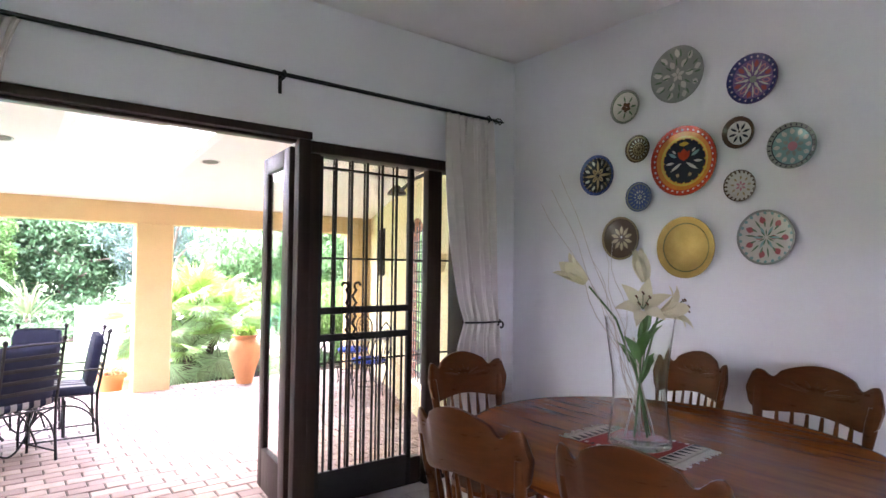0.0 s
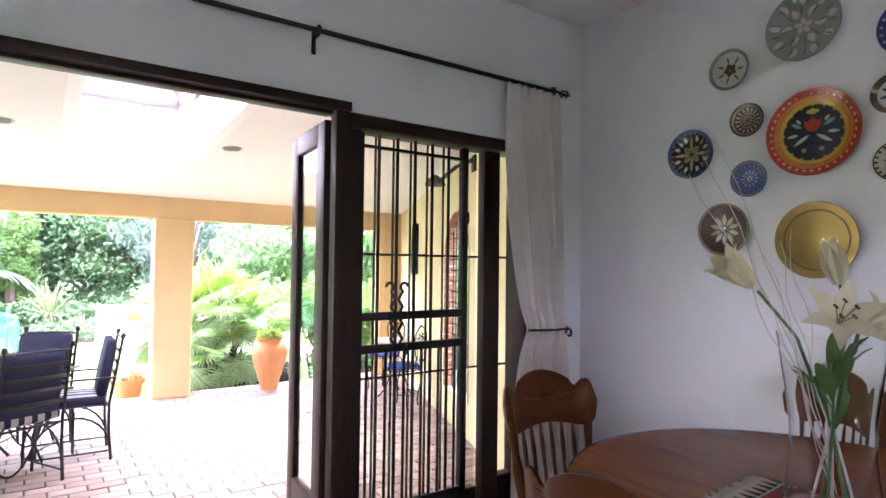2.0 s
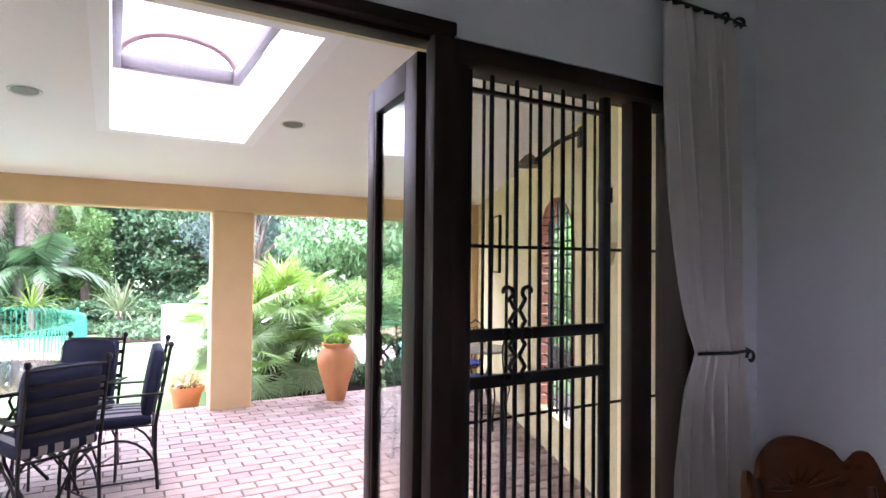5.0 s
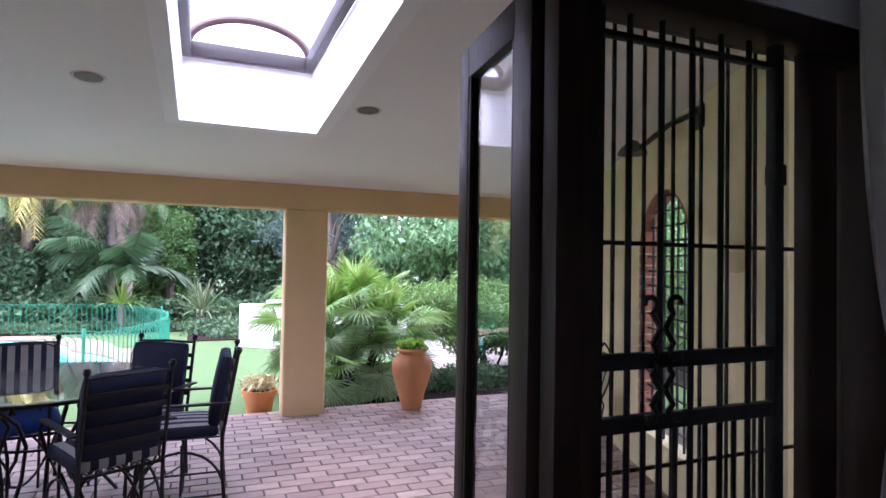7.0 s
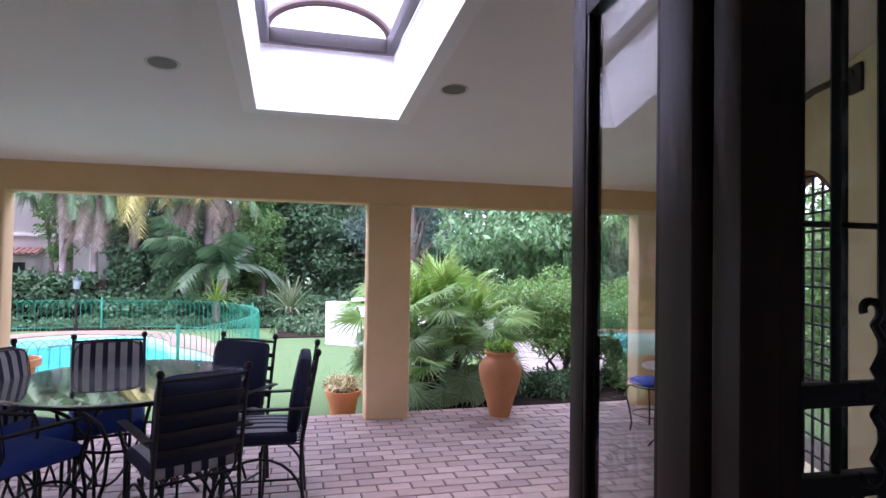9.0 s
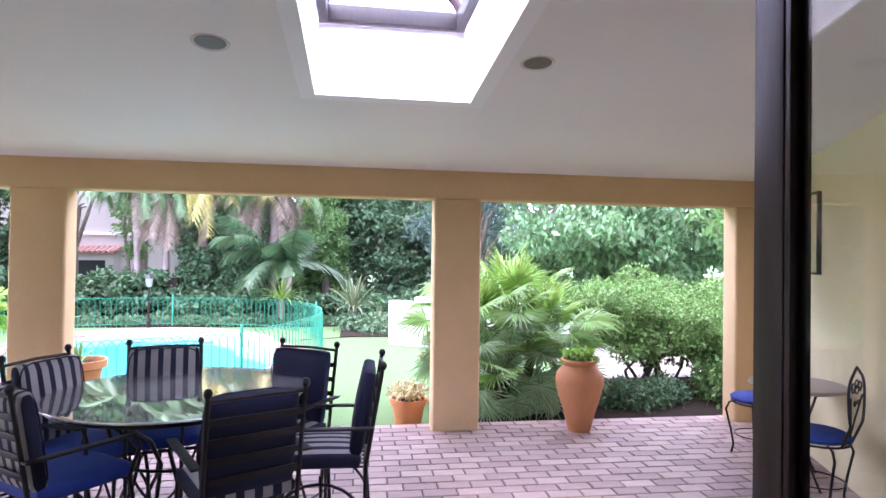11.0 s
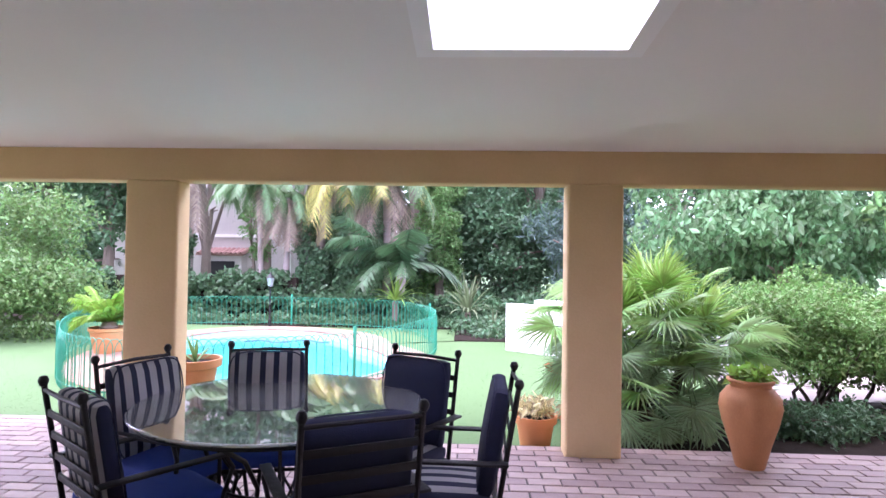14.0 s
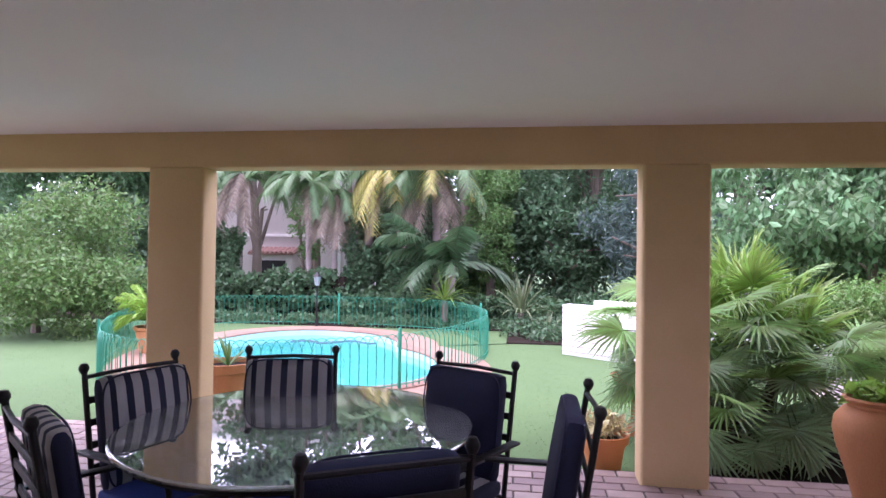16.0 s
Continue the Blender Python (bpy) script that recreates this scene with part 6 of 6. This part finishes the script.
# fan palm: each fan is a leaf of its own
def fan_mesh(seed, size, material, segments=25):
    random.seed(seed)
    v, f = [], []
    for k in range(segments):
        a = radians(-112 + 224 * k / (segments - 1)) + random.uniform(-0.02, 0.02)
        ln = size * (1.0 - 0.22 * (abs(a) / 2.0) ** 2) * random.uniform(0.88, 1.06)
        o, s = Vector((math.sin(a), math.cos(a), 0)), Vector((math.cos(a), -math.sin(a), 0))
        w = size * 0.030
        lift = 0.16 * size * math.cos(a * 0.7)
        sag = random.uniform(-0.9, 0.5)
        i = len(v)
        for q, ww, dz in ((0.02, 0.12, 0), (0.30, 1.15, 0.5), (0.66, 0.72, 0.55), (1.0, 0.05, sag)):
            c = o * ln * q
            v.extend([(c.x - s.x * w * ww, c.y - s.y * w * ww, lift * dz), (c.x, c.y, lift * dz + 0.03 * size * ww), (c.x + s.x * w * ww, c.y + s.y * w * ww, lift * dz)])
        for r in range(3):
            for j in (0, 1):
                b = i + 3 * r + j
                f.append((b, b + 1, b + 4, b + 3))
    return raw_mesh("fan_leaf", v, f, material)


fp = thing("fan_palm", "bushy fan palm with bright green fan leaves in the bed", "fan palm", pose(0.93, 5.85, LAWN_Z + 0.02))
random.seed(46)
FANS = [[fan_mesh(10 * g + s, size, m) for s in range(4)] for g, (m, size) in enumerate(((L_FAN, 0.45), (L_FAN_MID, 0.42), (L_FAN_OLD, 0.36)))]
HEADS = [(0.02, 0.0, 0.94), (-0.30, 0.10, 0.82), (0.30, -0.05, 0.64), (-0.15, -0.22, 0.42)]
for k, (hx, hy, hz) in enumerate(HEADS):
    part("stem", tubed([(hx * 0.3, hy * 0.3, 0), (hx * 0.7, hy * 0.7, hz * 0.5), (hx, hy, hz)], [0.065, 0.055, 0.04], 8), BARK_DARK, fp)
for group, count, rise, reach, tilt in ((0, 27, (0.80, 1.5), (0.22, 0.46), (-0.25, 0.35)), (1, 46, (0.05, 0.75), (0.36, 0.66), (0.2, 0.8)), (2, 80, (-0.75, 0.15), (0.25, 0.58), (0.3, 0.9))):
    for k in range(count):
        hx, hy, hz = HEADS[k % 4] if group else HEADS[k % 3]
        a, e = k * 2.39996 + random.uniform(-0.3, 0.3), random.uniform(*rise)
        base = Vector((hx + 0.04 * math.cos(a), hy + 0.04 * math.sin(a), hz - (0.12 * group * random.random())))
        tip = base + Vector((math.cos(a) * math.cos(e), math.sin(a) * math.cos(e), math.sin(e))) * random.uniform(*reach)
        tip.z = max(tip.z, 0.10 + 0.08 * random.random())
        tip.y = max(tip.y, -0.62)
        part("stalk", tubed([base, (base + tip) / 2 + Vector((0, 0, 0.04)), tip], [0.008, 0.006, 0.004], 5), STEM, fp)
        out = (tip - base).normalized()
        side_ = out.cross(Vector((0, 0, 1))).normalized()
        up_ = side_.cross(out)
        tilt_ = random.uniform(*tilt)
        fwd = (out * math.cos(tilt_) - up_ * math.sin(tilt_)).normalized()
        nrm = side_.cross(fwd)
        turn_ = Matrix.Rotation(random.uniform(-0.7, 0.7), 3, fwd)
        side_, nrm = turn_ @ side_, turn_ @ nrm
        m = Matrix((side_, fwd, nrm)).transposed().to_4x4()
        m.translation = tip
        part("fan_leaf", FANS[group][k % 4], None, fp, m=m @ Matrix.Scale(random.uniform(0.75, 1.12), 4))

# ---- fixtures of the patio ----
STEEL = mat("dull_speaker_grille", (0.10, 0.09, 0.08), (0.20, 0.18, 0.16), 40, 0.6, 0.2, 300)
TRIM = mat("white_trim_plastic", (0.62, 0.60, 0.57), (0.72, 0.70, 0.67), 10, 0.5, 0.02)
for x in (0.13, -1.353):
    y = 2.365
    dl = thing("ceiling_speaker", "round grey ceiling fitting with pale rim", "ceiling fitting", Matrix.Translation((x, y, patio_ceiling(y))) @ Matrix.Rotation(-math.atan(0.082), 4, "X"), "round ceiling fittings")
    part("rim", lathed([(0.068, -0.001), (0.080, -0.006), (0.083, 0.0), (0.083, 0.01), (0.068, 0.01)], 32), TRIM, dl)
    part("grille", lathed([(0, -0.006), (0.066, -0.003), (0.068, 0.004), (0, 0.004)], 32), STEEL, dl)

SKYWOOD = mat("brown_skylight_frame", (0.030, 0.026, 0.026), (0.065, 0.056, 0.055), 8, 0.5, 0.1, 80, stretch=(6, 1, 1))
SKYWOOD_RED = mat("red_brown_arch_timber", (0.055, 0.030, 0.027), (0.10, 0.058, 0.052), 8, 0.5, 0.1)
FROST = glass("frosted_end_pane", (0.42, 0.46, 0.52), 0.3, 1.15)
MILKY = glass("skylight_glazing", (0.97, 0.97, 0.97), 0.5, 1.15)
light_ = thing("skylight", "arched glazed skylight with brown timber frame", "skylight", kind="structure")
for x0, x1, y0, y1 in ((SX0, SX0 + 0.055, SY0, SYT), (SX1 - 0.055, SX1, SY0, SYT), (SX0 + 0.055, SX1 - 0.055, SYT - 0.06, SYT), (SX0 + 0.055, SX1 - 0.055, SY0, SY0 + 0.06)):
    part("frame_rail", boxed(x0, x1, y0, y1, SZ + 0.002, SZ + 0.095, 0.004), SKYWOOD, light_)
cx, hw = (SX0 + SX1) / 2, (SX1 - SX0) / 2
for y in (SY0 + 0.03, SYT - 0.03):
    pts = [(cx - (hw - 0.03) * math.cos(k * math.pi / 20), y, SZ + 0.085 + 0.215 * math.sin(k * math.pi / 20)) for k in range(21)]
    part("arch_rib", tubed(pts, 0.026, 8), SKYWOOD_RED, light_)
bm, rows = bmesh.new(), []
for y in (SY0, SYT):
    rows.append([bm.verts.new((cx - hw * math.cos(k * math.pi / 20), y, SZ + 0.095 + 0.24 * math.sin(k * math.pi / 20))) for k in range(21)])
for k in range(20):
    bm.faces.new((rows[0][k], rows[0][k + 1], rows[1][k + 1], rows[1][k]))
for row in rows:
    end = bmesh.new()
    end.faces.new([end.verts.new(v.co) for v in row])
    part("end_pane", end, FROST, light_, "frosted half-round end pane").visible_shadow = False
part("glazing", bm, MILKY, light_, "clear curved glazing").visible_shadow = False

# arched window fittings on the side wall
aw = thing("window_arched", "tall arched window with a black iron grid and brick edge", "window", splay, kind="structure")
inner_arch = [(WIN_L, WIN_SILL)] + arch_points(WIN_L, WIN_R, WIN_SPRING, 0.43)[::-1] + [(WIN_R, WIN_SILL)]
for k in range(1, 8):
    u = WIN_L + (WIN_R - WIN_L) * k / 8
    topz = WIN_SPRING + 0.43 * math.sqrt(max(0, 1 - ((u - (WIN_L + WIN_R) / 2) / ((WIN_R - WIN_L) / 2)) ** 2))
    part("grid_bar", tubed([(u, -0.06, WIN_SILL), (u, -0.06, topz)], 0.009, 6), IRON, aw)
for k in range(1, 17):
    z = WIN_SILL + 0.105 * k
    half = (WIN_R - WIN_L) / 2 * (1 if z < WIN_SPRING else math.sqrt(max(0, 1 - ((z - WIN_SPRING) / 0.43) ** 2)))
    c = (WIN_L + WIN_R) / 2
    part("grid_bar", tubed([(c - half, -0.06, z), (c + half, -0.06, z)], 0.008, 6), IRON, aw)
whole = inner_arch
for (u0, v0), (u1, v1) in zip(whole, whole[1:]):
    d = math.hypot(u1 - u0, v1 - v0)
    n = max(1, round(d / 0.085))
    for i in range(n):
        p0, p1 = Vector((u0 + (u1 - u0) * (i + 0.06) / n, 0, v0 + (v1 - v0) * (i + 0.06) / n)), Vector((u0 + (u1 - u0) * (i + 0.94) / n, 0, v0 + (v1 - v0) * (i + 0.94) / n))
        t_ = (p1 - p0).normalized()
        nn = Vector((-t_.z, 0, t_.x))
        if nn.dot(Vector(((WIN_L + WIN_R) / 2, 0, 1.2)) - p0) < 0:
            nn = -nn
        bm = bmesh.new()
        quad = [p0, p1, p1 + nn * 0.016, p0 + nn * 0.016]
        prism(bm, [(q.x, q.z) for q in quad], "y", -0.12, 0.006)
        part("brick", bm, REDBRICK, aw, smooth=False)

# picture panel, sconce and bracket lamp on the side wall
pic = thing("wall_panel", "narrow pale panel in a thin black frame on the patio wall", "wall panel", splay)
P0, P1 = U0 + 2.55, U0 + 2.835
for x0, x1, z0, z1 in ((P0, P0 + 0.016, 1.39, 2.01), (P1 - 0.016, P1, 1.39, 2.01), (P0 + 0.016, P1 - 0.016, 1.39, 1.406), (P0 + 0.016, P1 - 0.016, 1.994, 2.01)):
    part("frame_bar", boxed(x0, x1, 0.0, 0.032, z0, z1, 0.003), IRON, pic, "thin black frame bar")
part("panel", boxed(P0 + 0.016, P1 - 0.016, 0.0, 0.02, 1.406, 1.994), CREAM, pic)
sc = thing("wall_sconce", "cream half-bowl wall sconce", "wall lamp", splay)
bm = lathed([(0.0, 1.46), (0.05, 1.465), (0.11, 1.53), (0.14, 1.62), (0.13, 1.62), (0.10, 1.54), (0, 1.48)], 24, (U0 - 0.08, 0, 0))
bmesh.ops.bisect_plane(bm, geom=bm.verts[:] + bm.edges[:] + bm.faces[:], plane_co=(0, 0.002, 0), plane_no=(0, 1, 0), clear_inner=True)
part("bowl", bm, CREAM, sc)
bl = thing("bracket_lamp", "black bracket lamp with grey shade high on the wall", "wall lamp", splay)
part("wall_plate", boxed(U0 + 0.28, U0 + 0.38, 0.0, 0.02, 2.30, 2.44, 0.005), IRON, bl)
part("arm", tubed([(U0 + 0.33, 0.02, 2.40), (U0 + 0.50, 0.12, 2.36), (U0 + 0.75, 0.2, 2.27)], [0.02, 0.018, 0.018], 8), IRON, bl)
part("shade", lathed([(0.0, 0.07), (0.03, 0.06), (0.09, 0.0), (0.10, -0.03), (0.09, -0.03), (0.02, 0.04), (0, 0.045)], 24, (U0 + 0.85, 0.22, 2.27)), STEEL, bl)

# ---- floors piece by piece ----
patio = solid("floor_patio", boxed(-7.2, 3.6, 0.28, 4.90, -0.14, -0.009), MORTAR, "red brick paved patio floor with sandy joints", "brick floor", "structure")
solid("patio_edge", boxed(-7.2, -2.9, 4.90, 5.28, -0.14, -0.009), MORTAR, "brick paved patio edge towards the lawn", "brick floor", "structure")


def paver(w, d, h, c=0.004):
    """A brick with a worn chamfered top, centred, top at 0."""
    v = [(sx * (w / 2), sy * (d / 2), -h) for sx, sy in ((-1, -1), (1, -1), (1, 1), (-1, 1))]
    v += [(sx * (w / 2), sy * (d / 2), -c) for sx, sy in ((-1, -1), (1, -1), (1, 1), (-1, 1))]
    v += [(sx * (w / 2 - c), sy * (d / 2 - c), 0) for sx, sy in ((-1, -1), (1, -1), (1, 1), (-1, 1))]
    f = [(8, 9, 10, 11)]
    for a in (0, 4):
        for k in range(4):
            j = (k + 1) % 4
            f.append((a + k, a + j, a + 4 + j, a + 4 + k))
    return v, f


random.seed(90)
BL, BW, JOINT = 0.222, 0.112, 0.011
pv, pf = paver(BL - JOINT, BW - JOINT, 0.03)
paver_me = raw_mesh("brick", pv, pf, BRICK)
rest_v, rest_f, singles = [], [], 0
row = 0
y = 0.285 + BW / 2
while y < 5.28:
    x = -7.15 + (BL / 2 if row % 2 else 0) + random.uniform(-0.01, 0.01)
    while x < 3.4:
        edge = WALL_A.x + (y - WALL_A.y) * WALL_DIR.x / WALL_DIR.y
        if x - BL / 2 < edge + 0.05 and (y < 4.86 or x < -2.95):
            dz, rz = random.uniform(-0.003, 0.001), random.uniform(-0.012, 0.012)
            if -1.15 < x < 2.25 and 2.85 < y < 4.75 and singles < 300:
                ob = new("brick", paver_me)
                ob.parent = patio
                ob.matrix_basis = Matrix.Translation((x, y, dz)) @ Matrix.Rotation(rz, 4, "Z")
                singles += 1
            else:
                i = len(rest_v)
                ca, sa = math.cos(rz), math.sin(rz)
                rest_v.extend((x + ca * a - sa * b, y + sa * a + ca * b, dz + c) for a, b, c in pv)
                rest_f.extend(tuple(i + q for q in f) for f in pf)
        x += BL
    y += BW
    row += 1
part("paving", raw_mesh("paving", rest_v, rest_f, BRICK_S), None, patio)["kind"] = "stuff"

tv, tf = paver(0.296, 0.296, 0.01, 0.002)
tile_me = raw_mesh("tile", tv, tf, TILE)
rest_v, rest_f = [], []
for i in range(20):
    for j in range(18):
        x, y = 1.40 - 0.3 * i, -0.152 - 0.3 * j
        if i < 10 and j < 9:
            ob = new("tile", tile_me)
            ob.parent = floor_room
            ob.location = (x, y, FLOOR_IN)
        elif x > -4.3 and y > -5.3:
            k = len(rest_v)
            rest_v.extend((x + a, y + b, FLOOR_IN + c) for a, b, c in tv)
            rest_f.extend(tuple(k + q for q in f) for f in tf)
part("tiles", raw_mesh("tiles", rest_v, rest_f, TILE), None, floor_room)["kind"] = "stuff"
